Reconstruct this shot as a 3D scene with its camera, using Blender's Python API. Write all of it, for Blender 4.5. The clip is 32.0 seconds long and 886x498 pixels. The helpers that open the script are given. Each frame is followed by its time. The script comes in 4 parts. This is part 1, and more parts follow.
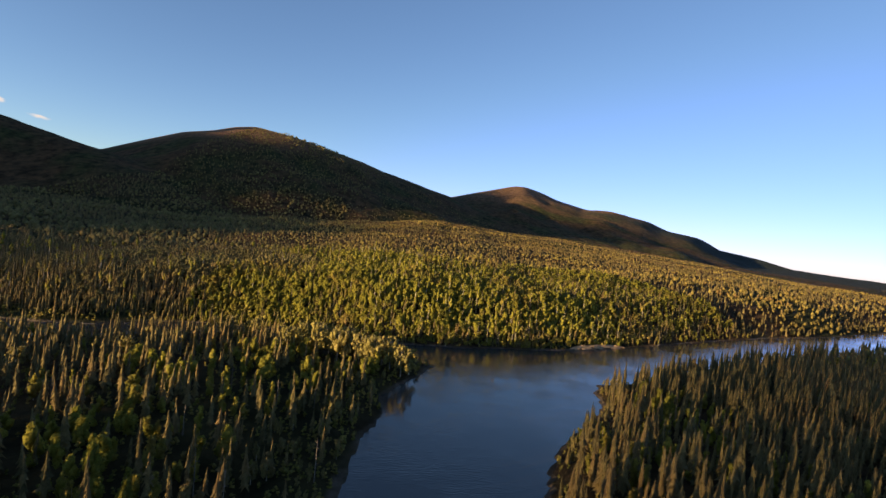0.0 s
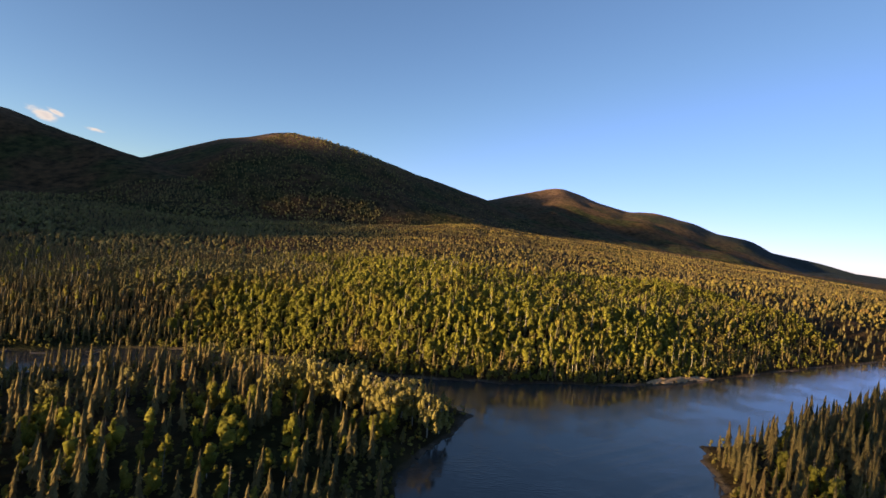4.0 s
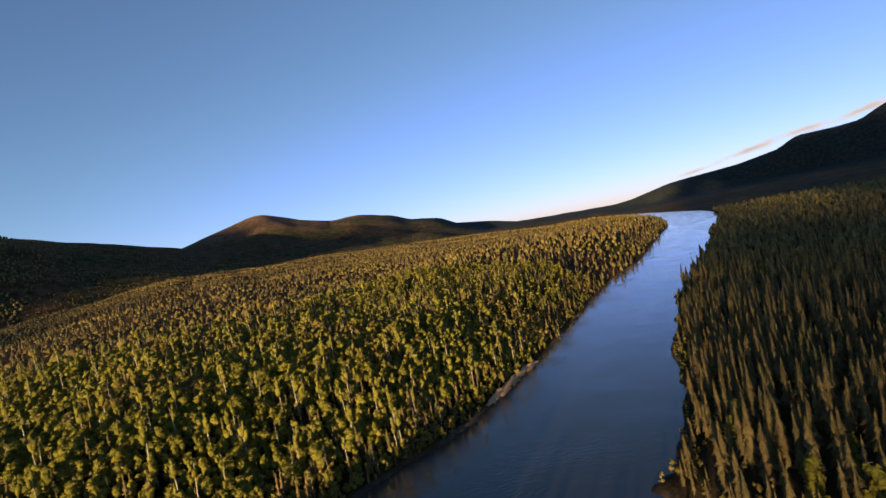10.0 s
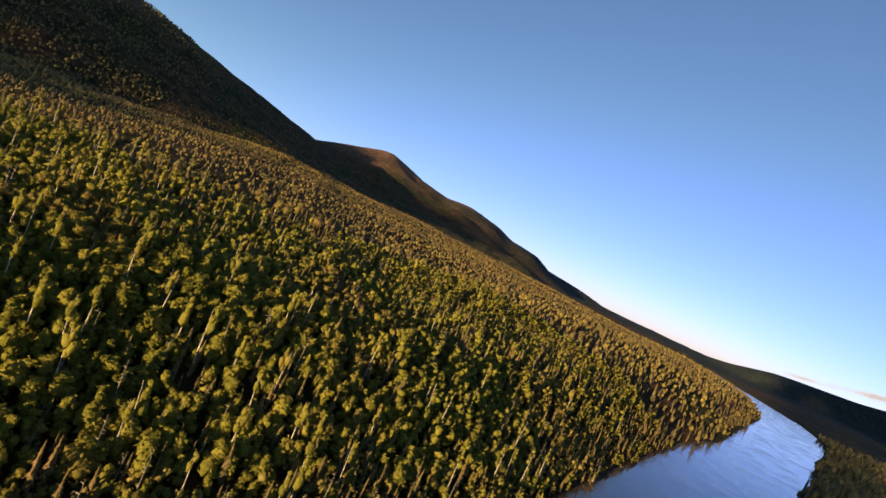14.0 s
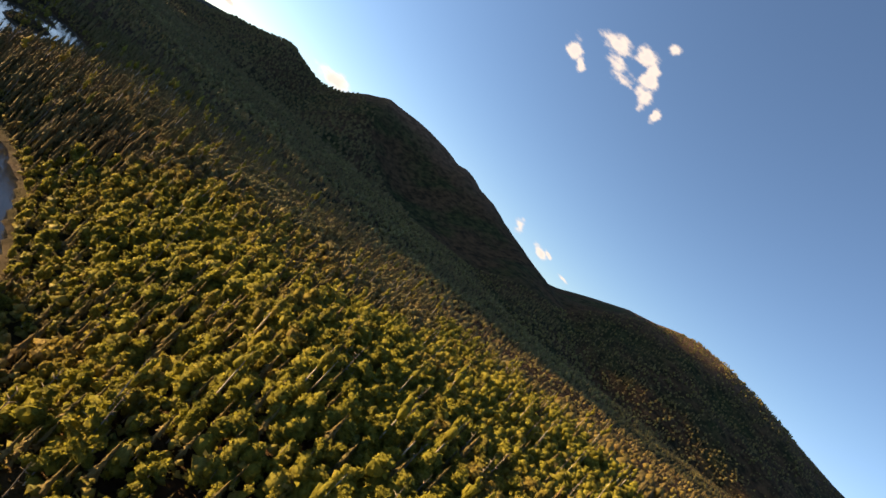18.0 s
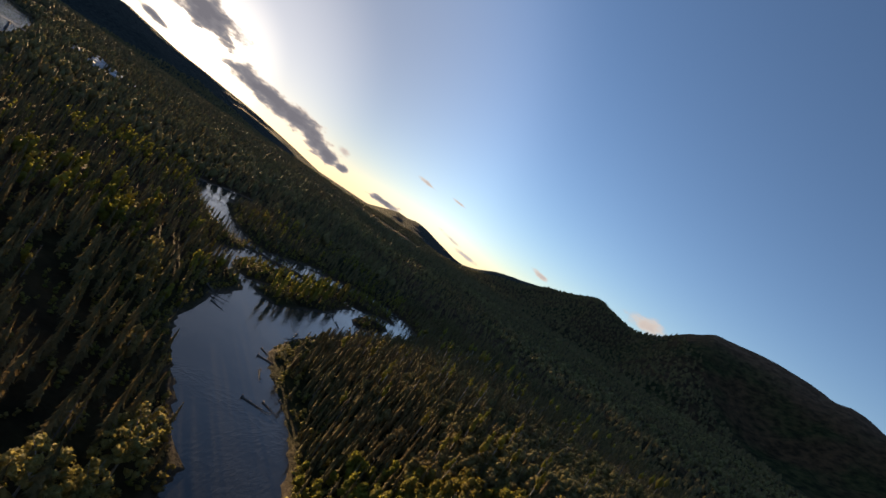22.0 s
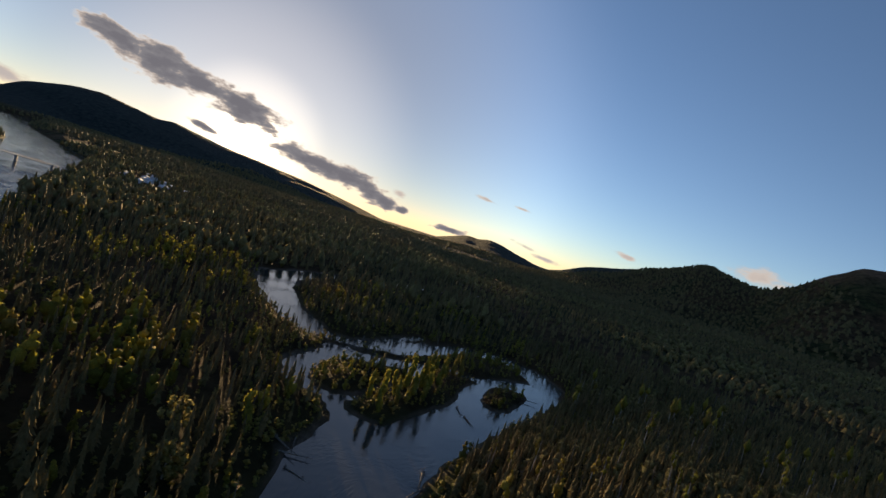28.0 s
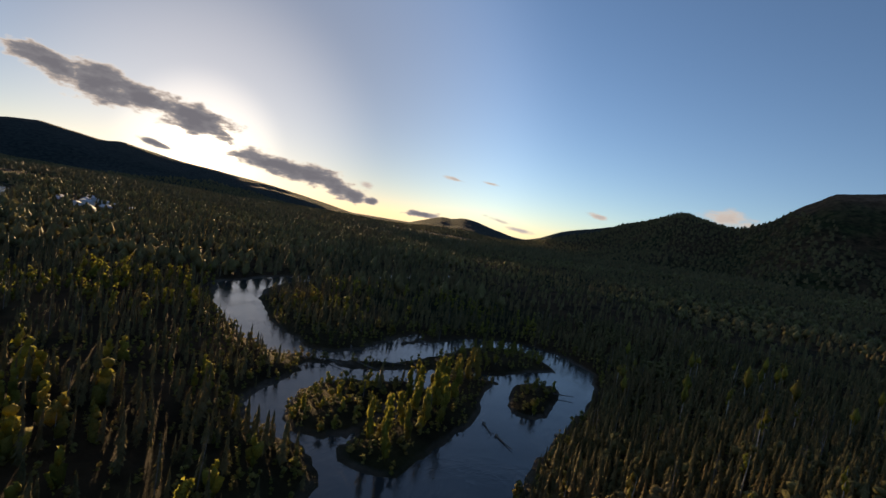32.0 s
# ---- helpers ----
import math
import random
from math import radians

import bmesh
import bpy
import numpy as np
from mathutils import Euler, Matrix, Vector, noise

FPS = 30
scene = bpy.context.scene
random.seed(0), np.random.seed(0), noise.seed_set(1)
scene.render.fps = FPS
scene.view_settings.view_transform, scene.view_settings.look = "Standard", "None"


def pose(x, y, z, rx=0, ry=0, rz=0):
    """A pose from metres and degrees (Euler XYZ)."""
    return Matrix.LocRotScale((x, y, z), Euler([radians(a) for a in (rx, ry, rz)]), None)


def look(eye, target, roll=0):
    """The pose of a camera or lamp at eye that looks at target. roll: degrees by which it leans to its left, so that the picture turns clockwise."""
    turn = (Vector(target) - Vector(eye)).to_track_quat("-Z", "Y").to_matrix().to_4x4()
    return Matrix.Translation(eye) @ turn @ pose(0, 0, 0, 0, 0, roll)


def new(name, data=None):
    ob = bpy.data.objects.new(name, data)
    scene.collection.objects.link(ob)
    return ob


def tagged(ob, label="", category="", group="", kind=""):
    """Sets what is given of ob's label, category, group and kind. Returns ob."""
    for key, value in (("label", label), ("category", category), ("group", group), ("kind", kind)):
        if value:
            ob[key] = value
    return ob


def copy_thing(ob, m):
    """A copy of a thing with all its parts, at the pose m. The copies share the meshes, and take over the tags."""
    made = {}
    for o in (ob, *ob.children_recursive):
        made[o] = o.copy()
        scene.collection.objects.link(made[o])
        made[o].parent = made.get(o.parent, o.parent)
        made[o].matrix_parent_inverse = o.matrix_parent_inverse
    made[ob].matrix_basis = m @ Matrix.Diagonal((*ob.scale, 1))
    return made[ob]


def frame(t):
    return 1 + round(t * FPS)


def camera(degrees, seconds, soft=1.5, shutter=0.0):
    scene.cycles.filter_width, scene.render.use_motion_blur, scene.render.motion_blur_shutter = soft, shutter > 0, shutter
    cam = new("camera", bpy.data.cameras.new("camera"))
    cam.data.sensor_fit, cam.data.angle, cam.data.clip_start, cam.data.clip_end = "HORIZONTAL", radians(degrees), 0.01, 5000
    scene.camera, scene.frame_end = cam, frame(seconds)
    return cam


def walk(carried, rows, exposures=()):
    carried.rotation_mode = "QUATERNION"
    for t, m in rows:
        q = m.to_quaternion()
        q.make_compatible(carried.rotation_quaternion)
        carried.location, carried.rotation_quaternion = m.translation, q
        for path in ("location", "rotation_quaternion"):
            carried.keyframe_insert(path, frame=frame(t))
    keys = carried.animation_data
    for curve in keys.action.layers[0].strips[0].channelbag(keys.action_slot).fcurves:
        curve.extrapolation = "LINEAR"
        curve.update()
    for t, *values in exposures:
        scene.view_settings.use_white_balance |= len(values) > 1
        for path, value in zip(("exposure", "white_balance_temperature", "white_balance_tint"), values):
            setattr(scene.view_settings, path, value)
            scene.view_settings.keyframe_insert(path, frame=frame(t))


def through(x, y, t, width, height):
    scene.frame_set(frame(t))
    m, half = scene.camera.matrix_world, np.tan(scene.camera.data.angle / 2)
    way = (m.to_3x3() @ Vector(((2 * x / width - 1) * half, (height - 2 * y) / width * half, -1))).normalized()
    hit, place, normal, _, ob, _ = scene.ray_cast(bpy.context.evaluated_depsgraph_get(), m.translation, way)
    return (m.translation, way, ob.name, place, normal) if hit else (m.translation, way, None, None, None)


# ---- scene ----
# ---------------------------------------------------------------- camera
cam = camera(82.6, 32.0)
# seconds, x, y, z, heading clockwise from +y, pitch, roll
PATH = [
    (0, 1.08, 1.14, 60.87, -0.28, -2.01, 6.57),
    (0.5, 1.06, 8.32, 60.70, -1.77, -1.94, 7.28),
    (1, 0.90, 15.42, 60.56, -2.61, -1.94, 7.24),
    (1.5, 0.82, 22.40, 60.50, -3.55, -1.96, 7.71),
    (2, 0.59, 29.38, 60.53, -3.97, -1.98, 7.14),
    (2.5, 0.37, 36.41, 60.58, -4.08, -1.99, 6.48),
    (3, -0.06, 43.59, 60.50, -4.17, -2.01, 6.20),
    (3.5, -0.61, 51.12, 60.33, -4.53, -2.00, 6.20),
    (5.5, -2.75, 82.12, 59.27, -3.05, -1.87, 5.35),
    (6, -2.75, 89.44, 59.22, -2.39, -1.88, 4.87),
    (6.5, -3.19, 96.72, 59.05, -0.78, -1.80, 3.69),
    (7, -3.53, 104.02, 58.80, 1.21, -1.72, 2.48),
    (7.5, -3.56, 111.55, 58.61, 3.76, -1.71, 0.65),
    (8, -3.35, 119.67, 58.59, 7.75, -1.64, -2.60),
    (8.5, -3.02, 128.34, 58.48, 12.79, -1.55, -5.98),
    (9, -2.17, 136.41, 58.20, 17.23, -1.55, -8.32),
    (9.5, 0.02, 144.09, 57.91, 22.35, -1.39, -10.57),
    (10, 2.65, 151.55, 57.69, 26.95, -1.25, -11.56),
    (10.5, 5.70, 158.64, 57.50, 31.10, -1.10, -11.54),
    (11, 8.73, 165.54, 57.53, 34.31, -0.97, -10.06),
    (11.5, 12.10, 172.41, 57.82, 33.56, -1.00, -4.66),
    (12, 15.71, 179.17, 58.11, 31.74, -1.12, 0.78),
    (12.5, 19.29, 186.15, 58.08, 28.79, -1.30, 7.30),
    (13, 22.44, 193.22, 57.62, 25.58, -1.41, 14.35),
    (13.5, 25.54, 200.01, 56.88, 22.72, -1.32, 18.81),
    (15.5, 32.70, 223.65, 53.10, -8.17, -1.60, 37.26),
    (16, 32.78, 230.53, 52.94, -16.33, -1.50, 38.38),
    (16.5, 31.45, 237.16, 52.88, -24.77, -1.05, 39.54),
    (17, 29.28, 243.17, 52.81, -33.55, -0.75, 40.62),
    (17.5, 26.19, 248.56, 53.17, -42.39, -0.64, 41.78),
    (18, 22.89, 252.80, 53.88, -51.84, -0.56, 42.21),
    (18.5, 19.06, 256.09, 54.66, -60.70, -0.50, 41.93),
    (19, 14.15, 258.62, 55.21, -67.01, -0.41, 41.19),
    (19.5, 8.30, 261.62, 55.55, -74.78, -0.28, 41.67),
    (20, 1.50, 264.25, 55.74, -81.38, -0.25, 40.15),
    (20.5, -5.32, 265.82, 55.72, -83.44, -0.46, 36.91),
    (21, -11.97, 266.43, 55.69, -86.17, -0.44, 34.46),
    (21.5, -18.82, 266.27, 55.77, -89.69, -0.31, 33.09),
    (22, -25.48, 265.72, 55.96, -95.70, -0.19, 33.77),
    (22.5, -32.02, 264.58, 56.18, -100.35, -0.08, 32.63),
    (23, -38.14, 262.76, 56.31, -101.68, -0.22, 29.95),
    (23.5, -44.00, 260.36, 56.44, -103.09, -0.25, 28.17),
    (24, -49.73, 257.73, 56.70, -105.06, -0.27, 27.27),
    (24.5, -54.90, 255.11, 56.94, -107.19, -0.25, 26.05),
    (25, -59.66, 252.60, 57.08, -107.35, -0.38, 24.06),
    (25.5, -64.30, 250.25, 57.12, -107.51, -0.52, 23.11),
    (27.5, -83.15, 241.18, 56.10, -105.10, -1.44, 18.63),
    (28, -88.08, 238.79, 55.55, -104.26, -1.80, 17.46),
    (28.5, -92.99, 236.71, 55.05, -103.07, -2.01, 15.58),
    (29, -97.60, 234.77, 54.57, -102.39, -2.30, 13.70),
    (29.5, -102.12, 232.87, 54.05, -102.16, -2.64, 12.76),
    (30, -106.67, 231.08, 53.46, -102.12, -3.01, 12.20),
    (30.5, -111.36, 229.32, 52.85, -101.56, -2.98, 11.42),
    (31, -116.13, 227.60, 52.14, -101.58, -2.98, 11.35),
    (31.5, -121.06, 225.95, 51.40, -101.55, -3.01, 11.17),
    (32, -126.11, 224.49, 50.71, -101.19, -2.99, 9.55),
]


def flown(x, y, z, heading, pitch, roll):
    h, p = radians(heading), radians(pitch)
    ahead = Vector((math.sin(h) * math.cos(p), math.cos(h) * math.cos(p), math.sin(p)))
    eye = Vector((x, y, z))
    return look(eye, eye + ahead, roll)


walk(cam, [(t, flown(x, y, z, h, p, r)) for t, x, y, z, h, p, r in PATH],
     exposures=[(0.0, 1.68, 7000, 12), (6.0, 1.63, 7000, 12), (12.0, 1.3, 6950, 12), (13.0, 1.3, 6950, 12), (16.0, 2.0, 7100, 12), (18.0, 2.0, 7500, 13), (19.5, 1.65, 7300, 14),
                (21.0, 1.4, 7000, 13), (23.0, 1.15, 7000, 11), (32.0, 1.1, 7100, 11)])

# ---------------------------------------------------------------- sky and sun
# the lamp and the sky; the glare that the eye sees sits a little lower, over the ridge
SUN_AZ, SUN_EL, GLARE_EL = -127.8, 4.8, 3.2
world = bpy.data.worlds.new("evening_sky")
scene.world = world
world.use_nodes = True
wn, wl = world.node_tree.nodes, world.node_tree.links
sky = wn.new("ShaderNodeTexSky")
sky.sky_type = "NISHITA"
sky.sun_disc = False
sky.sun_elevation = radians(SUN_EL)
sky.sun_rotation = radians(SUN_AZ)
sky.altitude = 300
sky.air_density, sky.dust_density, sky.ozone_density = 0.72, 0.15, 2.4
haze = wn.new("ShaderNodeGamma")
haze.inputs["Gamma"].default_value = 0.93
wl.new(sky.outputs["Color"], haze.inputs["Color"])
tint = wn.new("ShaderNodeMix")
tint.data_type, tint.blend_type = "RGBA", "MULTIPLY"
tint.inputs[0].default_value = 1.0
tint.inputs[7].default_value = (1.06, 1.0, 1.07, 1)
wl.new(haze.outputs["Color"], tint.inputs[6])
wn["Background"].inputs["Strength"].default_value = 0.098
# the rosy band over the horizon opposite the sun
heading = wn.new("ShaderNodeTexCoord").outputs["Generated"]
against = wn.new("ShaderNodeVectorMath")
against.operation = "DOT_PRODUCT"
against.inputs[1].default_value = (-math.sin(radians(SUN_AZ)), -math.cos(radians(SUN_AZ)), -2.6)
wl.new(heading, against.inputs[0])
belt = wn.new("ShaderNodeMapRange")
belt.interpolation_type = "SMOOTHSTEP"
belt.inputs["From Min"].default_value, belt.inputs["From Max"].default_value = -0.12, 0.80
wl.new(against.outputs["Value"], belt.inputs["Value"])
rosy = wn.new("ShaderNodeMix")
rosy.data_type, rosy.blend_type = "RGBA", "MULTIPLY"
wl.new(belt.outputs["Result"], rosy.inputs[0])
wl.new(tint.outputs[2], rosy.inputs[6])
rosy.inputs[7].default_value = (0.90, 0.87, 1.36, 1)
# the sky dimmed within 34 degrees of the sun, to 0.40 at its centre
by_the_sun = wn.new("ShaderNodeVectorMath")
by_the_sun.operation = "DOT_PRODUCT"
by_the_sun.inputs[1].default_value = (math.sin(radians(SUN_AZ)) * math.cos(radians(SUN_EL)), math.cos(radians(SUN_AZ)) * math.cos(radians(SUN_EL)), math.sin(radians(SUN_EL)))
wl.new(heading, by_the_sun.inputs[0])
dim_share = wn.new("ShaderNodeMapRange")
dim_share.interpolation_type = "SMOOTHSTEP"
dim_share.inputs["From Min"].default_value, dim_share.inputs["From Max"].default_value = math.cos(radians(34)), 1.0
wl.new(by_the_sun.outputs["Value"], dim_share.inputs["Value"])
dimmed_sky = wn.new("ShaderNodeMix")
dimmed_sky.data_type, dimmed_sky.blend_type = "RGBA", "MULTIPLY"
wl.new(dim_share.outputs["Result"], dimmed_sky.inputs[0])
wl.new(rosy.outputs[2], dimmed_sky.inputs[6])
dimmed_sky.inputs[7].default_value = (0.40, 0.405, 0.415, 1)
wl.new(dimmed_sky.outputs[2], wn["Background"].inputs["Color"])

# clouds: azimuth, elevation, half length, half height, slope (degrees); lit ones are white, those under the sun grey
GREY_CLOUDS = [(-140.6, 8.0, 3.0, 1.01, -14), (-136.6, 7.2, 3.6, 1.55, -10), (-133.6, 7.0, 2.2, 1.08, -8), (-129.2, 6.1, 3.9, 1.42, -10), (-120.6, 3.2, 4.6, 1.08, -6),
               (-115.6, 2.4, 4.0, 1.15, -14), (-112.2, 1.4, 1.8, 0.81, -20), (-110.1, 0.95, 0.9, 0.41, -10), (-131.9, 3.0, 1.3, 0.3, -12), (-104.2, 0.5, 2.0, 0.41, 5)]
WHITE_CLOUDS = [(-110.8, 2.7, 0.8, 0.4, 0), (-142.6, 8.5, 1.5, 0.5, -20), (-95.6, 1.25, 1.6, 0.3, -8), (-92.8, 0.5, 2.0, 0.3, -6), (-101.0, 5.0, 1.9, 0.22, -8), (-97.0, 5.15, 1.3, 0.18, -6), (-84.9, 3.4, 1.1, 0.32, -6), (-72.6, 5.0, 2.9, 0.85, -4),
                (-56.0, 24.6, 1.3, 0.9, -50), (-54.2, 23.8, 1.1, 0.6, -40), (-52.6, 27.6, 2.2, 1.0, 10), (-50.8, 26.0, 2.0, 0.9, -10), (-49.4, 28.2, 1.6, 1.1, 20), (-47.4, 27.0, 1.0, 2.2, 20), (-46.4, 25.6, 0.9, 1.3, 20), (-47.5, 30.4, 0.7, 0.6, 0),
                (-44.2, 24.6, 0.6, 0.7, 20), (-43.3, 6.4, 1.3, 0.6, -25), (-47.1, 7.1, 1.0, 0.7, -30), (-39.6, 5.9, 0.9, 0.25, -10), (-42.6, 6.8, 0.8, 0.25, -20), (54.5, 1.5, 3.0, 0.3, 8), (59.4, 2.4, 3.4, 0.35, 10), (63.6, 3.05, 2.6, 0.35, 8),
                (67.6, 3.5, 3.4, 0.4, 8), (72.0, 5.2, 3.0, 0.5, 8), (-147.5, 1.8, 2.6, 0.7, -12)]


def cloud_cover(clouds, way, billow, thin):
    """How densely the clouds cover a way into the sky; thin wears their edges away."""
    total = None
    for az, el, long, high, slope in clouds:
        a, e, q = radians(az), radians(el), radians(slope)
        side = Vector((math.cos(a), -math.sin(a), 0))
        over = Vector((-math.sin(a) * math.sin(e), -math.cos(a) * math.sin(e), math.cos(e)))
        axes = ((side * math.cos(q) + over * math.sin(q)) / radians(long), (over * math.cos(q) - side * math.sin(q)) / radians(high))
        both = wn.new("ShaderNodeCombineXYZ")
        for k, axis in enumerate(axes):
            dot = wn.new("ShaderNodeVectorMath")
            dot.operation = "DOT_PRODUCT"
            dot.inputs[1].default_value = axis
            wl.new(way, dot.inputs[0])
            wl.new(dot.outputs["Value"], both.inputs[k])
        size = wn.new("ShaderNodeVectorMath")
        size.operation = "LENGTH"
        wl.new(both.outputs[0], size.inputs[0])
        left = wn.new("ShaderNodeMath")
        left.operation = "SUBTRACT"
        left.inputs[0].default_value = 1.0
        wl.new(size.outputs["Value"], left.inputs[1])
        if total is None:
            total = left.outputs[0]
        else:
            most = wn.new("ShaderNodeMath")
            most.operation = "MAXIMUM"
            wl.new(total, most.inputs[0])
            wl.new(left.outputs[0], most.inputs[1])
            total = most.outputs[0]
    ragged = wn.new("ShaderNodeMath")
    ragged.operation = "MULTIPLY_ADD"
    wl.new(billow, ragged.inputs[0])
    ragged.inputs[1].default_value = 2.6
    wl.new(total, ragged.inputs[2])
    less = wn.new("ShaderNodeMath")
    less.operation = "SUBTRACT"
    wl.new(ragged.outputs[0], less.inputs[0])
    less.inputs[1].default_value = thin
    return less.outputs[0]


way = wn.new("ShaderNodeTexCoord").outputs["Generated"]
flat = wn.new("ShaderNodeMapping")
flat.inputs["Scale"].default_value = (24, 24, 60)
wl.new(way, flat.inputs["Vector"])
puffs = wn.new("ShaderNodeTexNoise")
puffs.inputs["Scale"].default_value, puffs.inputs["Detail"].default_value, puffs.inputs["Roughness"].default_value = 1.0, 7.0, 0.58
wl.new(flat.outputs["Vector"], puffs.inputs["Vector"])
surface = wn["Background"].outputs[0]
# the sun's disc and the glare of the air round it
sunward = wn.new("ShaderNodeVectorMath")
sunward.operation = "DOT_PRODUCT"
sunward.inputs[1].default_value = (math.sin(radians(SUN_AZ)) * math.cos(radians(GLARE_EL)), math.cos(radians(SUN_AZ)) * math.cos(radians(GLARE_EL)), math.sin(radians(GLARE_EL)))
wl.new(way, sunward.inputs[0])
for reach, bright, colour in ((44.0, 0.07, (1.0, 0.96, 0.92)), (20.0, 0.09, (1.0, 0.90, 0.78)), (9.0, 0.16, (1.0, 0.86, 0.64)), (4.2, 0.8, (1.0, 0.86, 0.66)), (1.7, 9.0, (1.0, 0.92, 0.78))):
    near_sun = wn.new("ShaderNodeMapRange")
    near_sun.interpolation_type = "SMOOTHERSTEP"
    near_sun.inputs["From Min"].default_value, near_sun.inputs["From Max"].default_value = math.cos(radians(reach)), 1.0
    near_sun.inputs["To Max"].default_value = bright
    wl.new(sunward.outputs["Value"], near_sun.inputs["Value"])
    glare = wn.new("ShaderNodeBackground")
    glare.inputs["Color"].default_value = (*colour, 1)
    wl.new(near_sun.outputs["Result"], glare.inputs["Strength"])
    both = wn.new("ShaderNodeAddShader")
    wl.new(surface, both.inputs[0])
    wl.new(glare.outputs[0], both.inputs[1])
    surface = both.outputs[0]
for clouds, stops, strength in ((WHITE_CLOUDS, [(0.0, (0.75, 0.70, 0.72)), (0.5, (1.0, 0.88, 0.80)), (1.0, (0.80, 0.74, 0.74))], 0.30),
                                (GREY_CLOUDS, [(0.0, (1.0, 0.86, 0.66)), (0.25, (0.55, 0.47, 0.42)), (0.6, (0.20, 0.20, 0.23)), (1.0, (0.15, 0.15, 0.18))], 0.53)):
    cover = cloud_cover(clouds, way, puffs.outputs["Fac"], 1.02 if clouds is GREY_CLOUDS else 1.24)
    shade = wn.new("ShaderNodeValToRGB")
    while len(shade.color_ramp.elements) < len(stops):
        shade.color_ramp.elements.new(0.5)
    for element, (place, colour) in zip(shade.color_ramp.elements, stops):
        element.position, element.color = place, (*colour, 1)
    wl.new(cover, shade.inputs["Fac"])
    lit = wn.new("ShaderNodeBackground")
    lit.inputs["Strength"].default_value = strength
    wl.new(shade.outputs["Color"], lit.inputs["Color"])
    dense = wn.new("ShaderNodeMapRange")
    dense.interpolation_type = "SMOOTHSTEP"
    dense.inputs["From Max"].default_value = 0.45 if clouds is GREY_CLOUDS else 0.85
    wl.new(cover, dense.inputs["Value"])
    over = wn.new("ShaderNodeMixShader")
    wl.new(dense.outputs["Result"], over.inputs[0])
    wl.new(surface, over.inputs[1])
    wl.new(lit.outputs[0], over.inputs[2])
    surface = over.outputs[0]
wl.new(surface, wn["World Output"].inputs["Surface"])

sun_ray = Vector((math.sin(radians(SUN_AZ)) * math.cos(radians(SUN_EL)),
                  math.cos(radians(SUN_AZ)) * math.cos(radians(SUN_EL)), math.sin(radians(SUN_EL))))
sun = new("sun", bpy.data.lights.new("sun", "SUN"))
sun.data.energy, sun.data.angle, sun.data.color = 4.9, radians(0.6), (1.0, 0.71, 0.38)
sun.matrix_world = look((0, 0, 500), Vector((0, 0, 500)) - sun_ray)


# ---------------------------------------------------------------- materials
# the middle of the flight
MID = (-20.0, 190.0, 55.0)


def material(name, rough=0.8, spec=0.3):
    m = bpy.data.materials.new(name)
    m.use_nodes = True
    b = m.node_tree.nodes["Principled BSDF"]
    b.inputs["Roughness"].default_value = rough
    b.inputs["Specular IOR Level"].default_value = spec
    return m, m.node_tree.nodes, m.node_tree.links, b


def noise_of(nodes, links, vec, scale, detail=4.0, rough=0.55):
    n = nodes.new("ShaderNodeTexNoise")
    n.inputs["Scale"].default_value, n.inputs["Detail"].default_value = scale, detail
    n.inputs["Roughness"].default_value = rough
    if vec is not None:
        links.new(vec, n.inputs["Vector"])
    return n.outputs["Fac"]


def ramp(nodes, links, fac, stops):
    r = nodes.new("ShaderNodeValToRGB")
    e = r.color_ramp.elements
    while len(e) < len(stops):
        e.new(0.5)
    for el, (p, c) in zip(e, stops):
        el.position, el.color = p, (*c, 1)
    links.new(fac, r.inputs["Fac"])
    return r.outputs["Color"]


def mix(nodes, links, fac, a, b, how="MIX"):
    m = nodes.new("ShaderNodeMix")
    m.data_type, m.blend_type = "RGBA", how
    for value, sock in ((fac, m.inputs[0]), (a, m.inputs[6]), (b, m.inputs[7])):
        if hasattr(value, "links"):
            links.new(value, sock)
        elif isinstance(value, tuple):
            sock.default_value = (*value, 1)
        else:
            sock.default_value = value
    return m.outputs[2]


def math_of(nodes, links, op, a, b=0.0, clamp=False):
    m = nodes.new("ShaderNodeMath")
    m.operation, m.use_clamp = op, clamp
    for value, sock in ((a, m.inputs[0]), (b, m.inputs[1])):
        if hasattr(value, "links"):
            links.new(value, sock)
        else:
            sock.default_value = value
    return m.outputs[0]


def bump(nodes, links, b, height, strength, distance):
    n = nodes.new("ShaderNodeBump")
    n.inputs["Strength"].default_value, n.inputs["Distance"].default_value = strength, distance
    links.new(height, n.inputs["Height"])
    links.new(n.outputs["Normal"], b.inputs["Normal"])


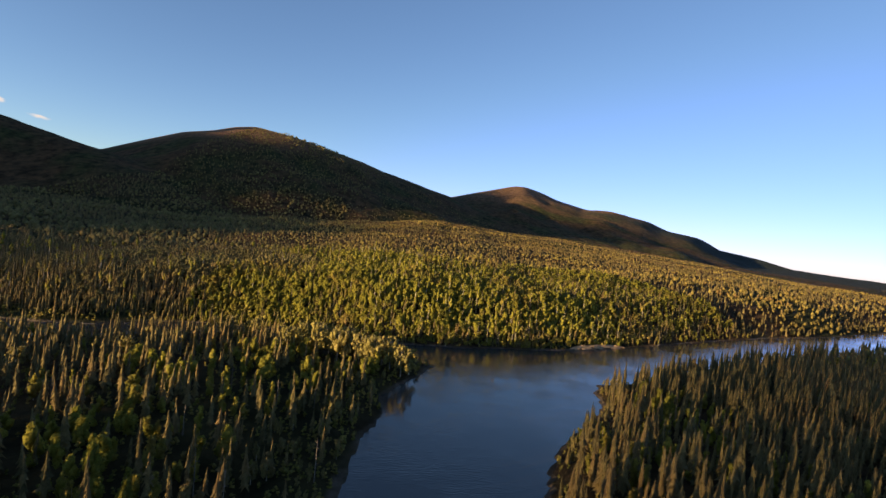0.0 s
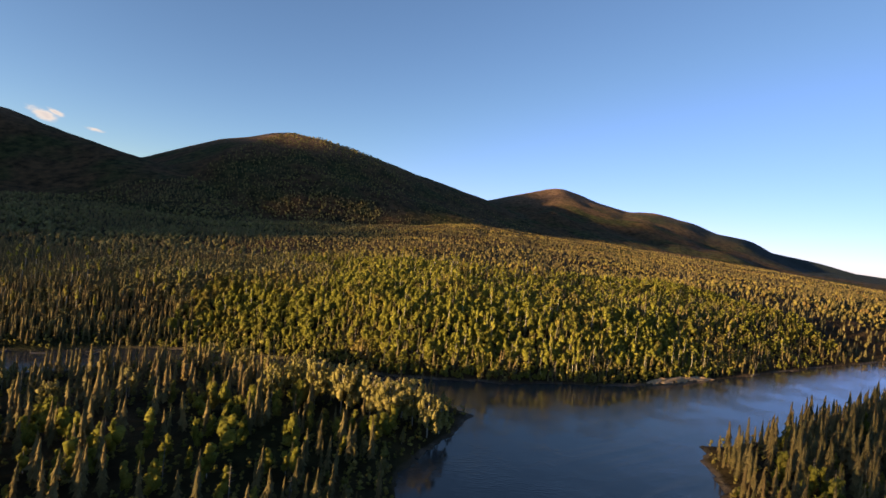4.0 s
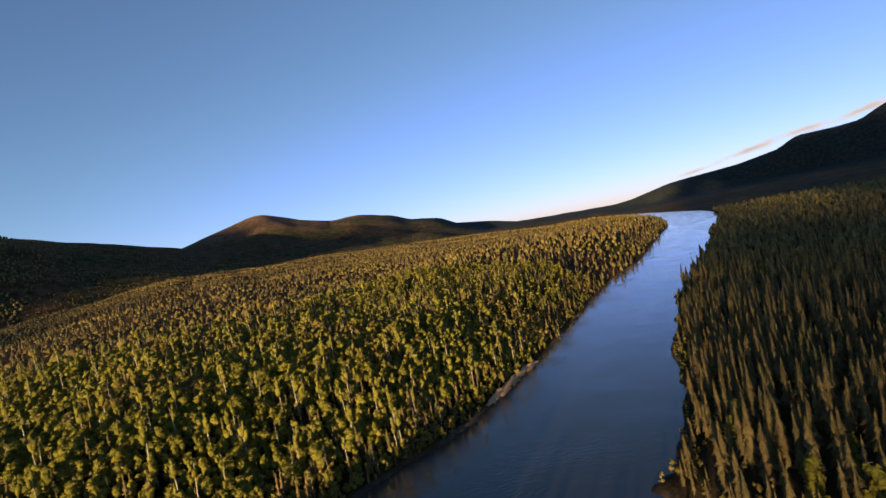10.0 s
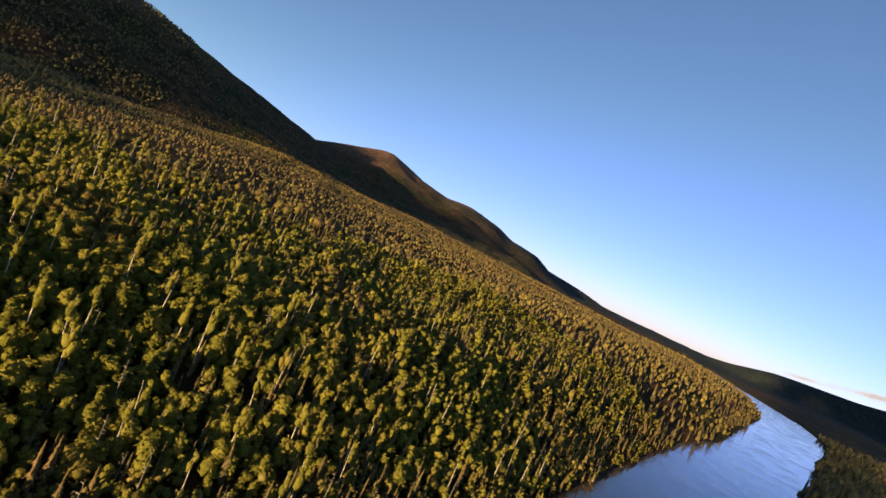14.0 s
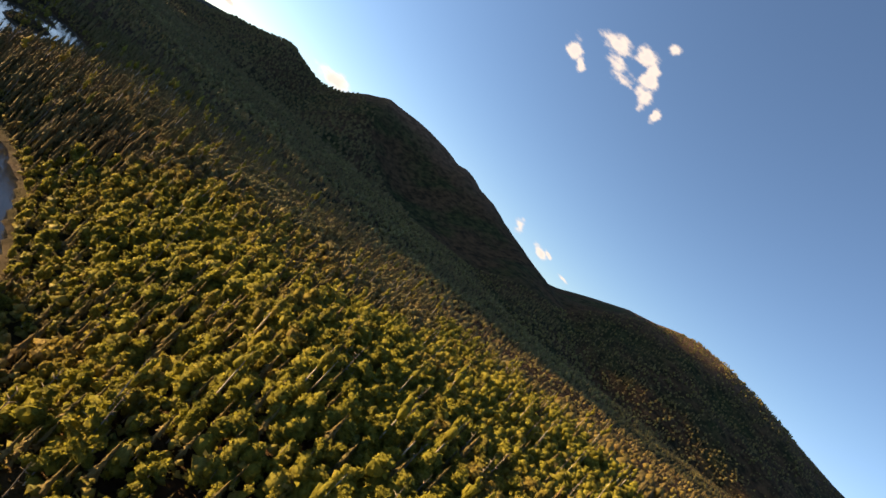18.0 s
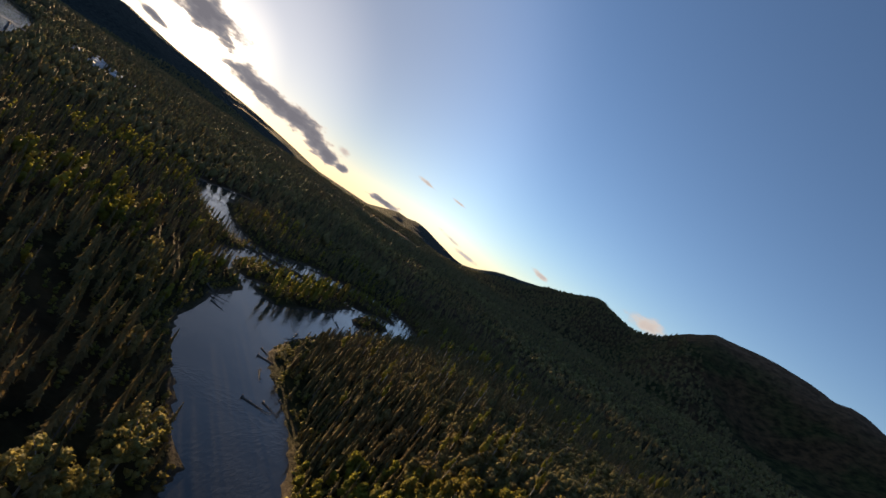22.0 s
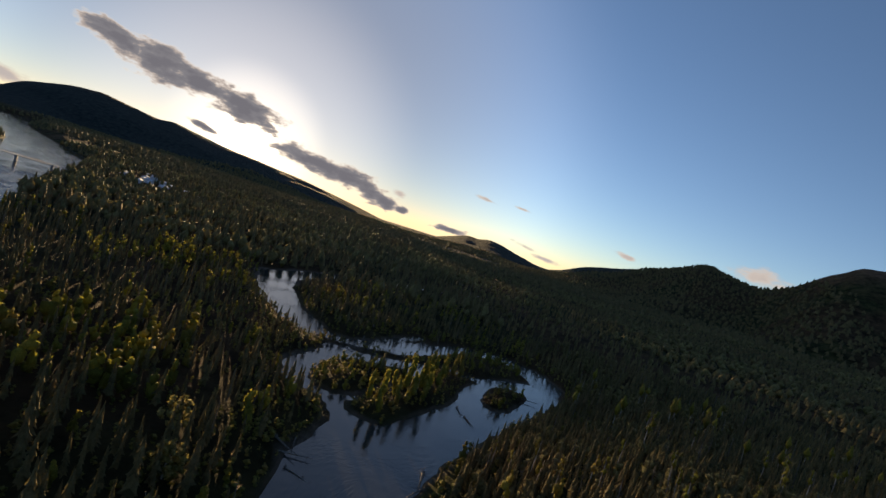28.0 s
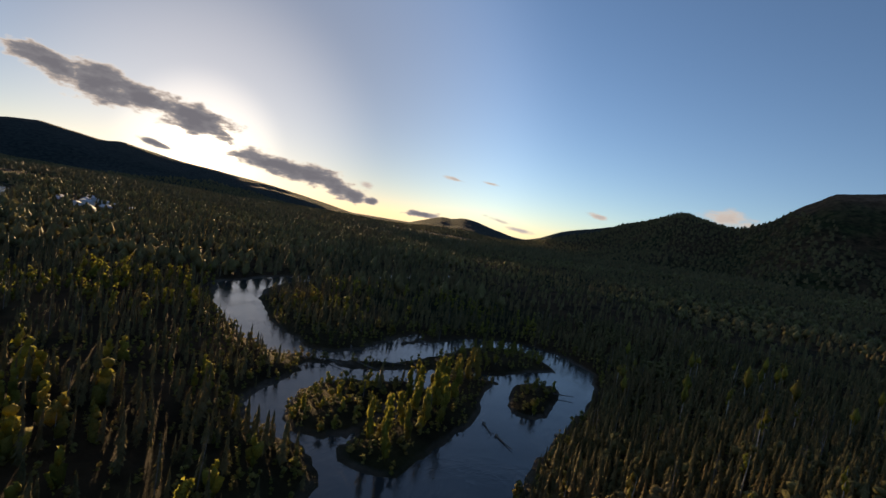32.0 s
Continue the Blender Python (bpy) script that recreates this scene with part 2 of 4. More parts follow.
def ground_material():
    m, n, l, b = material("forest_floor_and_slopes", 0.95, 0.05)
    geo = n.new("ShaderNodeNewGeometry").outputs["Position"]
    z = n.new("ShaderNodeSeparateXYZ")
    l.new(geo, z.inputs[0])
    fine = noise_of(n, l, geo, 0.35, 5)
    clump = noise_of(n, l, geo, 0.05, 6, 0.65)
    broad = noise_of(n, l, geo, 0.006, 5)
    forest = ramp(n, l, clump, [(0.36, (0.018, 0.023, 0.010)), (0.5, (0.044, 0.052, 0.019)), (0.64, (0.090, 0.088, 0.032))])
    rust = ramp(n, l, clump, [(0.36, (0.040, 0.028, 0.015)), (0.64, (0.140, 0.084, 0.042))])
    stand = ramp(n, l, broad, [(0.40, (0.1, 0.1, 0.1)), (0.56, (1, 1, 1))])
    wood = mix(n, l, stand, forest, rust)
    # far woods tinted bluish dark: haze put into the colour beyond 2400 m
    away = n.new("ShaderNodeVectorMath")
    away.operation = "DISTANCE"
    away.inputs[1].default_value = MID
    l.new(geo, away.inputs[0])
    hazed_wood = ramp(n, l, clump, [(0.36, (0.018, 0.026, 0.024)), (0.64, (0.050, 0.060, 0.052))])
    wood = mix(n, l, math_of(n, l, "MULTIPLY", math_of(n, l, "SUBTRACT", away.outputs["Value"], 2400.0), 0.002, True), wood, hazed_wood)
    tundra = ramp(n, l, clump, [(0.36, (0.10, 0.060, 0.034)), (0.64, (0.230, 0.140, 0.085))])
    bare = math_of(n, l, "ADD", math_of(n, l, "MULTIPLY", math_of(n, l, "SUBTRACT", z.outputs["Z"], 215.0), 0.012),
                   math_of(n, l, "MULTIPLY", math_of(n, l, "SUBTRACT", broad, 0.5), 1.6), True)
    top = mix(n, l, bare, wood, tundra)
    sand = ramp(n, l, fine, [(0.3, (0.11, 0.088, 0.065)), (0.7, (0.24, 0.19, 0.14))])
    shore = math_of(n, l, "SUBTRACT", 1.0, math_of(n, l, "MULTIPLY", math_of(n, l, "SUBTRACT", z.outputs["Z"], 0.40), 3.0), True)
    shore = math_of(n, l, "MULTIPLY", shore, ramp(n, l, noise_of(n, l, geo, 0.035, 3), [(0.42, (0.15, 0.15, 0.15)), (0.60, (1, 1, 1))]))
    col = mix(n, l, shore, top, sand)
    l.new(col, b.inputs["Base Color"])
    bump(n, l, b, noise_of(n, l, geo, 0.07, 9, 0.75), 1.0, 14.0)
    return m


def water_material():
    m, n, l, b = material("river_water", 0.06, 0.7)
    b.inputs["Base Color"].default_value = (0.034, 0.036, 0.036, 1)
    b.inputs["IOR"].default_value = 1.33
    tc = n.new("ShaderNodeNewGeometry").outputs["Position"]
    mp = n.new("ShaderNodeMapping")
    mp.inputs["Rotation"].default_value = (0, 0, radians(-32))
    mp.inputs["Scale"].default_value = (0.55, 1.5, 1.0)
    l.new(tc, mp.inputs["Vector"])
    small = noise_of(n, l, mp.outputs["Vector"], 0.9, 4, 0.6)
    swirl = noise_of(n, l, tc, 0.05, 4)
    calm = ramp(n, l, swirl, [(0.38, (0.15, 0.15, 0.15)), (0.62, (1, 1, 1))])
    bump(n, l, b, math_of(n, l, "MULTIPLY", small, calm), 0.2, 0.5)
    return m


def foliage_material(name, dark, mid, light, through=0.35, rust=None):
    m, n, l, b = material(name, 0.75, 0.15)
    geo = n.new("ShaderNodeNewGeometry")
    rnd = geo.outputs["Random Per Island"]
    stand = noise_of(n, l, geo.outputs["Position"], 0.11, 3)
    wide = noise_of(n, l, geo.outputs["Position"], 0.018, 3)
    v = math_of(n, l, "ADD", math_of(n, l, "MULTIPLY", rnd, 0.30),
                math_of(n, l, "ADD", math_of(n, l, "MULTIPLY", stand, 0.55), math_of(n, l, "MULTIPLY", wide, 0.45)))
    col = ramp(n, l, v, [(0.42, dark), (0.64, mid), (0.88, light)])
    if rust:
        patch = math_of(n, l, "ADD", math_of(n, l, "MULTIPLY", noise_of(n, l, geo.outputs["Position"], 0.03, 3), 0.6),
                        math_of(n, l, "MULTIPLY", noise_of(n, l, geo.outputs["Position"], 0.17, 2), 0.4))
        col = mix(n, l, ramp(n, l, patch, [(0.50, (0, 0, 0)), (0.62, (0.5, 0.5, 0.5))]), col, rust)
    leaves = noise_of(n, l, geo.outputs["Position"], 2.8, 5, 0.75)
    col = mix(n, l, 1.0, col, ramp(n, l, leaves, [(0.34, (0.86, 0.87, 0.88)), (0.5, (1.25, 1.25, 1.23)), (0.66, (1.55, 1.52, 1.45))]), "MULTIPLY")
    l.new(col, b.inputs["Base Color"])
    bump(n, l, b, noise_of(n, l, geo.outputs["Position"], 3.4, 4, 0.75), 0.9, 0.45)
    tr = n.new("ShaderNodeBsdfTranslucent")
    l.new(col, tr.inputs["Color"])
    ms = n.new("ShaderNodeMixShader")
    ms.inputs[0].default_value = through
    l.new(b.outputs[0], ms.inputs[1])
    l.new(tr.outputs[0], ms.inputs[2])
    l.new(ms.outputs[0], n["Material Output"].inputs["Surface"])
    return m


def bark_material(name, a, c):
    m, n, l, b = material(name, 0.85, 0.2)
    geo = n.new("ShaderNodeNewGeometry").outputs["Position"]
    l.new(ramp(n, l, noise_of(n, l, geo, 1.7, 4), [(0.35, a), (0.65, c)]), b.inputs["Base Color"])
    return m


GROUND, WATER = ground_material(), water_material()
LIME = foliage_material("broadleaf_foliage", (0.096, 0.097, 0.019), (0.205, 0.198, 0.032), (0.300, 0.268, 0.050), 0.48, (0.215, 0.138, 0.054))
NEEDLE = foliage_material("spruce_needles", (0.066, 0.060, 0.025), (0.124, 0.100, 0.040), (0.185, 0.142, 0.057), 0.18, (0.178, 0.106, 0.046))
SHRUB = foliage_material("shrub_foliage", (0.092, 0.101, 0.023), (0.196, 0.178, 0.041), (0.310, 0.247, 0.071), 0.35, (0.276, 0.172, 0.071))
PALE_BARK = bark_material("pale_bark", (0.22, 0.19, 0.14), (0.42, 0.38, 0.30))
BROWN_BARK = bark_material("brown_bark", (0.06, 0.045, 0.032), (0.13, 0.10, 0.07))
ALDER = foliage_material("muted_foliage", (0.084, 0.076, 0.030), (0.155, 0.134, 0.048), (0.220, 0.182, 0.066), 0.22, (0.200, 0.128, 0.060))
HEATH = foliage_material("plateau_growth", (0.085, 0.066, 0.026), (0.165, 0.132, 0.040), (0.240, 0.196, 0.056), 0.3, (0.180, 0.100, 0.044))
POPLAR = foliage_material("poplar_foliage", (0.140, 0.126, 0.038), (0.260, 0.225, 0.070), (0.370, 0.305, 0.115), 0.4)
SANDY = bark_material("river_sand", (0.30, 0.185, 0.095), (0.48, 0.32, 0.18))
CONCRETE = bark_material("concrete", (0.22, 0.22, 0.21), (0.34, 0.33, 0.32))
STEEL = bark_material("galvanised_steel", (0.25, 0.26, 0.27), (0.38, 0.39, 0.40))
PLASTER = bark_material("pale_wall_paint", (0.55, 0.54, 0.50), (0.70, 0.69, 0.66))
BOARDS = bark_material("brown_boards", (0.16, 0.11, 0.07), (0.26, 0.19, 0.13))
TIN = bark_material("sheet_metal_roof", (0.42, 0.44, 0.46), (0.60, 0.62, 0.64))
DARK = bark_material("dark_door_paint", (0.05, 0.05, 0.05), (0.09, 0.08, 0.08))
GLASS, *_, glass_node = material("window_glass", 0.05, 0.6)
glass_node.inputs["Base Color"].default_value = (0.05, 0.06, 0.07, 1)
VAPOUR = bark_material("cloud_vapour", (0.70, 0.70, 0.70), (0.82, 0.82, 0.82))
DRIFT = bark_material("weathered_wood", (0.10, 0.085, 0.070), (0.22, 0.19, 0.155))

# ---------------------------------------------------------------- plan of the valley
# north shore of the river, from west to east
NORTH = [(-900, 100), (-520, 170), (-420, 225), (-369, 245), (-335, 258), (-320, 253), (-270, 243), (-258, 236), (-226, 229), (-200, 229), (-172, 236), (-143, 250),
         (-112, 258), (-85, 262), (-50, 261), (-28, 256), (0, 264), (18, 272), (40, 277), (60, 285), (90, 301), (112, 316), (142, 335), (190, 367), (265, 426), (350, 480),
         (415, 512), (500, 590), (720, 730), (880, 850), (1050, 1100), (1550, 1700), (3000, 2900)]
# channels: x, y, half width
RIVERS = [
    # the side river's loop, its bend round the low island and the run to the meeting of the waters
    [(-640, 150, 7), (-520, 110, 7), (-445, 84, 6), (-405, 72, 6), (-366, 73, 11), (-342, 87, 10), (-310, 112, 9.5), (-291, 134, 8.5), (-281, 149, 8), (-284, 161, 6), (-297, 173, 7.5),
     (-320, 188, 8), (-346, 203, 7), (-360, 217, 7), (-353, 234, 8), (-335, 245, 8), (-312, 245, 7), (-285, 239, 5.5), (-262, 230, 7), (-240, 222, 8), (-215, 210, 15), (-190, 207, 15),
     (-170, 212, 13), (-152, 223, 14.5), (-136, 235, 14), (-112, 249.5, 9), (-85, 253, 9.5), (-58, 252, 9.5), (-35, 248, 10), (-15, 249, 13), (8, 246, 20), (40, 251, 26),
     (75, 258, 30.5), (105, 276, 28.5), (134, 299, 26), (163, 320, 25.5), (223, 365, 25), (300, 414, 30), (365, 453, 27), (420, 486, 29), (520, 556, 32), (630, 626, 36), (800, 742, 42),
     (935, 855, 46), (1040, 960, 50), (1200, 1160, 46), (1560, 1630, 46), (1860, 2080, 46)],
    # the main river, from the south-west
    [(-1350, -1620, 60), (-1000, -1150, 50), (-760, -720, 44), (-640, -500, 46), (-560, -405, 46), (-470, -308, 45), (-350, -180, 42), (-265, -85, 40), (-170, -35, 38), (-80, -22, 32), (-20, -5, 26),
     (5, 40, 23), (5, 80, 22), (6, 112, 22), (11, 146, 26.5), (17, 172, 33), (31, 200, 36.5), (41, 227, 34)],
    # braids round the islands
    [(-281, 150, 6), (-268, 166, 6), (-276, 182, 5), (-292, 197, 5), (-300, 208, 7), (-305, 222, 5), (-318, 238, 8)],
    [(-214, 200, 6), (-224, 187, 3.5), (-228, 172, 3.5), (-238, 165, 3.5), (-252, 164, 4), (-268, 166, 6)],
    [(-224, 187, 4), (-246, 195, 3), (-270, 195, 3), (-292, 197, 4)],
    [(-225, 213, 8), (-262, 221, 5), (-285, 219, 4.5), (-305, 222, 5)],
    [(-340, 178, 2.2), (-318, 172, 2.5), (-300, 168, 2.5)],
]
# islands: ends, half width
ISLES = [(-226, 199, -288, 205.5, 8.0), (-238, 180, -256, 183, 9.5), (-276, 227.5, -298, 230, 6.0), (-317, 209, -334, 215, 14.0), (-273, 152, -281, 166, 2.6), (-282, 168, -289, 181, 3.0), (-291, 185, -308, 197, 3.0)]
# ridges seen round the valley: azimuth, elevation from the middle of the flight; distance; where the foot starts
RIDGES = [
    ("west", 0.58, [(-92, -0.6, 3200), (-90, 0.0, 3200), (-88, 1.0, 3200), (-84.5, 1.95, 3000), (-81, 2.9, 2600), (-78.7, 3.6, 2450), (-76.4, 4.6, 2400), (-74.7, 4.1, 2350), (-72, 3.6, 2250),
                    (-69.7, 4.5, 2050), (-67.5, 6.2, 1900), (-65, 7.7, 1850), (-62.8, 7.9, 1850), (-59.8, 8.1, 1850), (-56.4, 8.0, 1830), (-54.7, 7.5, 1800), (-53.3, 7.9, 1800), (-50.6, 7.1, 1750),
                    (-48.4, 6.9, 1700), (-46.5, 6.3, 1650), (-44, 5.7, 1600), (-41.2, 5.1, 1500), (-38, 4.4, 1400), (-34, 3.4, 1300), (-29, 2.2, 1250), (-21, 0.4, 1200)]),
    ("north_west", 0.42, [(-51, 1.5, 1700), (-44, 2.8, 1690), (-39, 4.1, 1690), (-37.2, 4.5, 1690), (-35.7, 5.25, 1690), (-32.8, 6.6, 1690), (-30.1, 7.8, 1690), (-27.3, 8.5, 1690), (-25, 9.35, 1690),
                          (-22.9, 9.75, 1690), (-19.7, 9.4, 1690), (-17.7, 8.8, 1700), (-14.2, 8.3, 1750), (-10.7, 7.5, 1800), (-7.5, 6.45, 1850), (-3.6, 5.45, 1900), (0, 4.6, 1950), (4, 3.3, 2000),
                          (9, 2.6, 2050), (17, 1.8, 2100), (24, 0.5, 2100), (30, -0.4, 2100)]),
    ("north", 0.42, [(-12, 1.5, 3000), (-4, 3.0, 2950), (0, 4.3, 2900), (3.1, 5.2, 2900), (6, 6.0, 2900), (8.6, 6.6, 2900), (10.8, 6.0, 2900), (12.4, 5.35, 2900), (16, 4.5, 2950), (18.7, 4.5, 3000),
                     (22.6, 3.8, 3050), (24.6, 2.9, 3100), (26, 2.75, 3100), (27.8, 2.45, 3200), (29.8, 1.3, 3250), (32.8, 0.2, 3300), (36, -0.5, 3400), (42, -0.9, 3500)]),
    ("far_north", 0.70, [(22, 1.0, 4000), (26, 1.7, 4000), (29.4, 1.45, 4000), (31.7, 1.15, 4000), (33.6, 0.85, 4000), (36.2, 0.2, 4000), (38.5, -0.35, 4000), (42, -0.7, 4000)]),
    ("east", 0.84, [(38, -0.45, 4300), (45.8, -0.3, 4300), (48.8, 0.05, 4300), (52.5, 0.9, 4300), (55.2, 1.1, 4300), (58.5, 1.3, 4300), (62.1, 1.85, 4250), (63.6, 2.8, 4200), (66, 2.75, 4200),
                    (68.3, 2.85, 4200), (70.5, 3.9, 4150), (72.5, 4.75, 4100), (75, 4.9, 4100), (79, 5.9, 4100), (83, 6.8, 4000), (92, 7.2, 4000),
                    (104, 6.0, 4000), (118, 4.0, 4100), (135, 2.6, 4200), (160, 2.2, 4200), (182, 2.0, 4200)]),
    ("south_west", 0.60, [(-182, 2.0, 4200), (-165, 3.2, 4200), (-157, 3.6, 4200), (-153, 3.0, 4200), (-151, 2.25, 4200), (-149.5, 1.5, 4150), (-147.6, 0.6, 4150), (-146.4, 0.5, 4100), (-144.8, 1.7, 4100),
                          (-141.7, 2.65, 4100), (-139.4, 2.85, 4100), (-137.3, 2.5, 4100), (-134.4, 2.15, 4100), (-133.5, 2.5, 4100), (-131, 2.1, 4100), (-128.5, 1.7, 4100), (-124.6, 1.3, 4100),
                          (-120.4, 0.9, 4150), (-116, 0.25, 4200), (-111.3, -0.65, 4300), (-106.2, -1.2, 4300)]),
    ("far_west", 0.60, [(-108, -1.3, 3900), (-106, -1.2, 3900), (-103.8, -0.4, 3900), (-101, 0.6, 3900), (-100, 0.42, 3900), (-98.8, 0.8, 3900), (-97.3, 0.65, 3900), (-95.5, 0.15, 3900),
                        (-93.2, -0.42, 3900), (-90.8, -0.5, 3900), (-88, -0.8, 3900)]),
]


def hashed(ix, iy, seed):
    h = (ix * 374761393 + iy * 668265263 + seed * 144269504) & 0x7FFFFFFF
    h = ((h ^ (h >> 13)) * 1274126177) & 0x7FFFFFFF
    return ((h ^ (h >> 16)) & 0xFFFF) / 65535.0


def value_noise(x, y, seed):
    ix, iy = np.floor(x).astype(np.int64), np.floor(y).astype(np.int64)
    fx, fy = x - ix, y - iy
    fx, fy = fx * fx * (3 - 2 * fx), fy * fy * (3 - 2 * fy)
    a, b = hashed(ix, iy, seed), hashed(ix + 1, iy, seed)
    c, d = hashed(ix, iy + 1, seed), hashed(ix + 1, iy + 1, seed)
    return (a + (b - a) * fx) * (1 - fy) + (c + (d - c) * fx) * fy - 0.5


def rough(x, y, size, seed, octaves=4):
    total, amp = 0.0, 1.0
    for k in range(octaves):
        total = total + amp * value_noise(x / size + 17.3 * k, y / size - 9.1 * k, seed + k)
        size, amp = size / 2.1, amp * 0.5
    return total


def from_line(x, y, line):
    """Distance from a line of points with a half width, minus that width."""
    best = np.full(x.shape, 1e9)
    for (ax, ay, aw), (bx, by, bw) in zip(line, line[1:]):
        dx, dy = bx - ax, by - ay
        u = np.clip(((x - ax) * dx + (y - ay) * dy) / (dx * dx + dy * dy), 0, 1)
        best = np.minimum(best, np.hypot(x - ax - u * dx, y - ay - u * dy) - (aw + (bw - aw) * u))
    return best


def shore_distance(x, y):
    """Metres from the water's edge, negative in the water."""
    s = np.full(x.shape, 1e9)
    for line in RIVERS:
        s = np.minimum(s, from_line(x, y, line))
    for ax, ay, bx, by, w in ISLES:
        s = np.maximum(s, -from_line(x, y, [(ax, ay, w), (bx, by, w)]))
    return s + 3.0 * rough(x, y, 14.0, 5, 3)


NX, NY = np.array(NORTH, float).T
slope_y = np.interp(NX, (NX[1:] + NX[:-1]) / 2, np.diff(NY) / np.diff(NX))


def smooth(a):
    a = np.clip(a, 0, 1)
    return a * a * (3 - 2 * a)


def ground_height(x, y):
    x, y = np.asarray(x, float), np.asarray(y, float)
    s = shore_distance(x, y)
    north = (y - np.interp(x, NX, NY)) / np.sqrt(1 + np.interp(x, NX, slope_y) ** 2)
    low = 0.5 + 1.6 * smooth(s / 9) + 1.5 * smooth((s - 10) / 60) + 1.2 * rough(x, y, 60.0, 11)
    # the bluff over the north shore, with its bench behind
    rise = np.interp(x, [-420, -260, -150, -60, 120, 500, 900], [8, 13, 22, 30, 30, 26, 22])
    bluff = rise * (0.62 * smooth(north / 45) + 0.38 * smooth((north - 20) / 130)) + 0.055 * np.clip(north - 190, 0, 900)
    bluff = bluff + np.clip(north / 60, 0, 1) * 5.0 * rough(x, y, 90.0, 23)
    far_s = np.clip(-north - 250, 0, 3000)
    land = np.where(north > 0, low + bluff, low + 0.012 * far_s)
    land = land - 0.02 * np.clip(-1500 - x, 0, 3000)
    dx, dy = x - MID[0], y - MID[1]
    r, az = np.hypot(dx, dy), np.degrees(np.arctan2(dx, dy))
    for k, (name, foot, line) in enumerate(RIDGES):
        la, le, ld = np.array(line, float).T
        step = np.arange(la[0], la[-1] + 0.01, 0.25)
        soft = np.exp(-np.linspace(-2.0, 2.0, 9) ** 2)
        lift, away = (np.convolve(np.pad(np.interp(step, la, v), 4, "edge"), soft / soft.sum(), "valid") for v in (le, ld))
        d = np.interp(az, step, away)
        top = MID[2] + d * np.tan(np.radians(np.interp(az, step, lift)))
        inside = np.clip(np.minimum(az - la[0], la[-1] - az) / 4 + 1, 0, 1)
        base = foot * (1 + 0.22 * rough(x, y, 500.0, 91 + k, 3))
        u = (r / d - base) / (1 - base)
        ramped = smooth(u) * 0.5 + 0.5 * np.clip(u, 0, 1) ** 1.25
        behind = MID[2] + (top - MID[2]) * (r / d) * 0.96
        behind = behind - 0.25 * np.clip(r - 1.45 * d, 0, 5000)
        z = np.where(u < 1, top * ramped, np.maximum(np.minimum(top, behind + 0.04 * top), np.minimum(behind, 1.6 * top) if k < 3 else 0 * top)) * inside
        z = z + 0.21 * top * np.clip(u, 0, 1) * np.clip(1.12 - u, 0, 1) * rough(x, y, 340.0, 61 + k, 6) * 2.2
        land = np.maximum(land, z) + 0.0
    under = -0.25 * np.clip(-s, 0, 8) - 0.15
    return np.where(s > 0, np.minimum(land, 0.35 + 0.35 * np.clip(s, 0, None) + np.where(north > 0, np.clip(s - 2, 0, None) * 1.2, 0.0)), under)


def mesh_from(name, verts, faces, mats, face_mats=None, shade=True):
    """A mesh from arrays of points and of equal-sided faces."""
    me = bpy.data.meshes.new(name)
    verts, faces = np.asarray(verts, np.float32), np.asarray(faces, np.int32)
    k = faces.shape[1]
    me.vertices.add(len(verts))
    me.vertices.foreach_set("co", verts.ravel())
    me.loops.add(faces.size)
    me.loops.foreach_set("vertex_index", faces.ravel())
    me.polygons.add(len(faces))
    me.polygons.foreach_set("loop_start", np.arange(0, faces.size, k, dtype=np.int32))
    me.polygons.foreach_set("loop_total", np.full(len(faces), k, np.int32))
    if shade:
        me.polygons.foreach_set("use_smooth", np.ones(len(faces), bool))
    for m in mats if isinstance(mats, (list, tuple)) else [mats]:
        me.materials.append(m)
    if face_mats is not None:
        me.polygons.foreach_set("material_index", np.asarray(face_mats, np.int32))
    me.update(calc_edges=True)
    return me


def build_ground():
    turns = 720
    radii = [0.05] + [3.8 * i for i in range(1, 115)]
    while radii[-1] < 4850:
        radii.append(radii[-1] * 1.022 + 0.5)
    a = np.linspace(0, 2 * np.pi, turns, endpoint=False)
    rr, aa = np.meshgrid(np.array(radii), a, indexing="ij")
    x, y = MID[0] + rr * np.sin(aa), MID[1] + rr * np.cos(aa)
    z = ground_height(x, y)
    v = np.stack([x.ravel(), y.ravel(), z.ravel()], 1)
    n = len(radii)
    i, j = np.meshgrid(np.arange(n - 1), np.arange(turns), indexing="ij")
    jn = (j + 1) % turns
    f = np.stack([i * turns + j, (i + 1) * turns + j, (i + 1) * turns + jn, i * turns + jn], -1).reshape(-1, 4)[:, ::-1]
    ob = new("ground", mesh_from("ground", v, f, GROUND))
    tagged(ob, "valley floor, wooded slopes and bare brown hilltops", "ground", kind="structure")
    return ob


def build_water():
    n, reach = 48, 2600.0
    g = np.linspace(-reach, reach, n)
    x, y = np.meshgrid(np.linspace(-1480, reach, n), g, indexing="ij")
    v = np.stack([x.ravel(), y.ravel(), np.zeros(x.size)], 1)
    i, j = np.meshgrid(np.arange(n - 1), np.arange(n - 1), indexing="ij")
    f = np.stack([i * n + j, (i + 1) * n + j, (i + 1) * n + j + 1, i * n + j + 1], -1).reshape(-1, 4)
    return tagged(new("water", mesh_from("water", v, f, WATER)), "dark blue-grey river water with fine ripples", "river", kind="structure")


build_ground()
build_water()

# ---------------------------------------------------------------- trees

rng = np.random.default_rng(7)


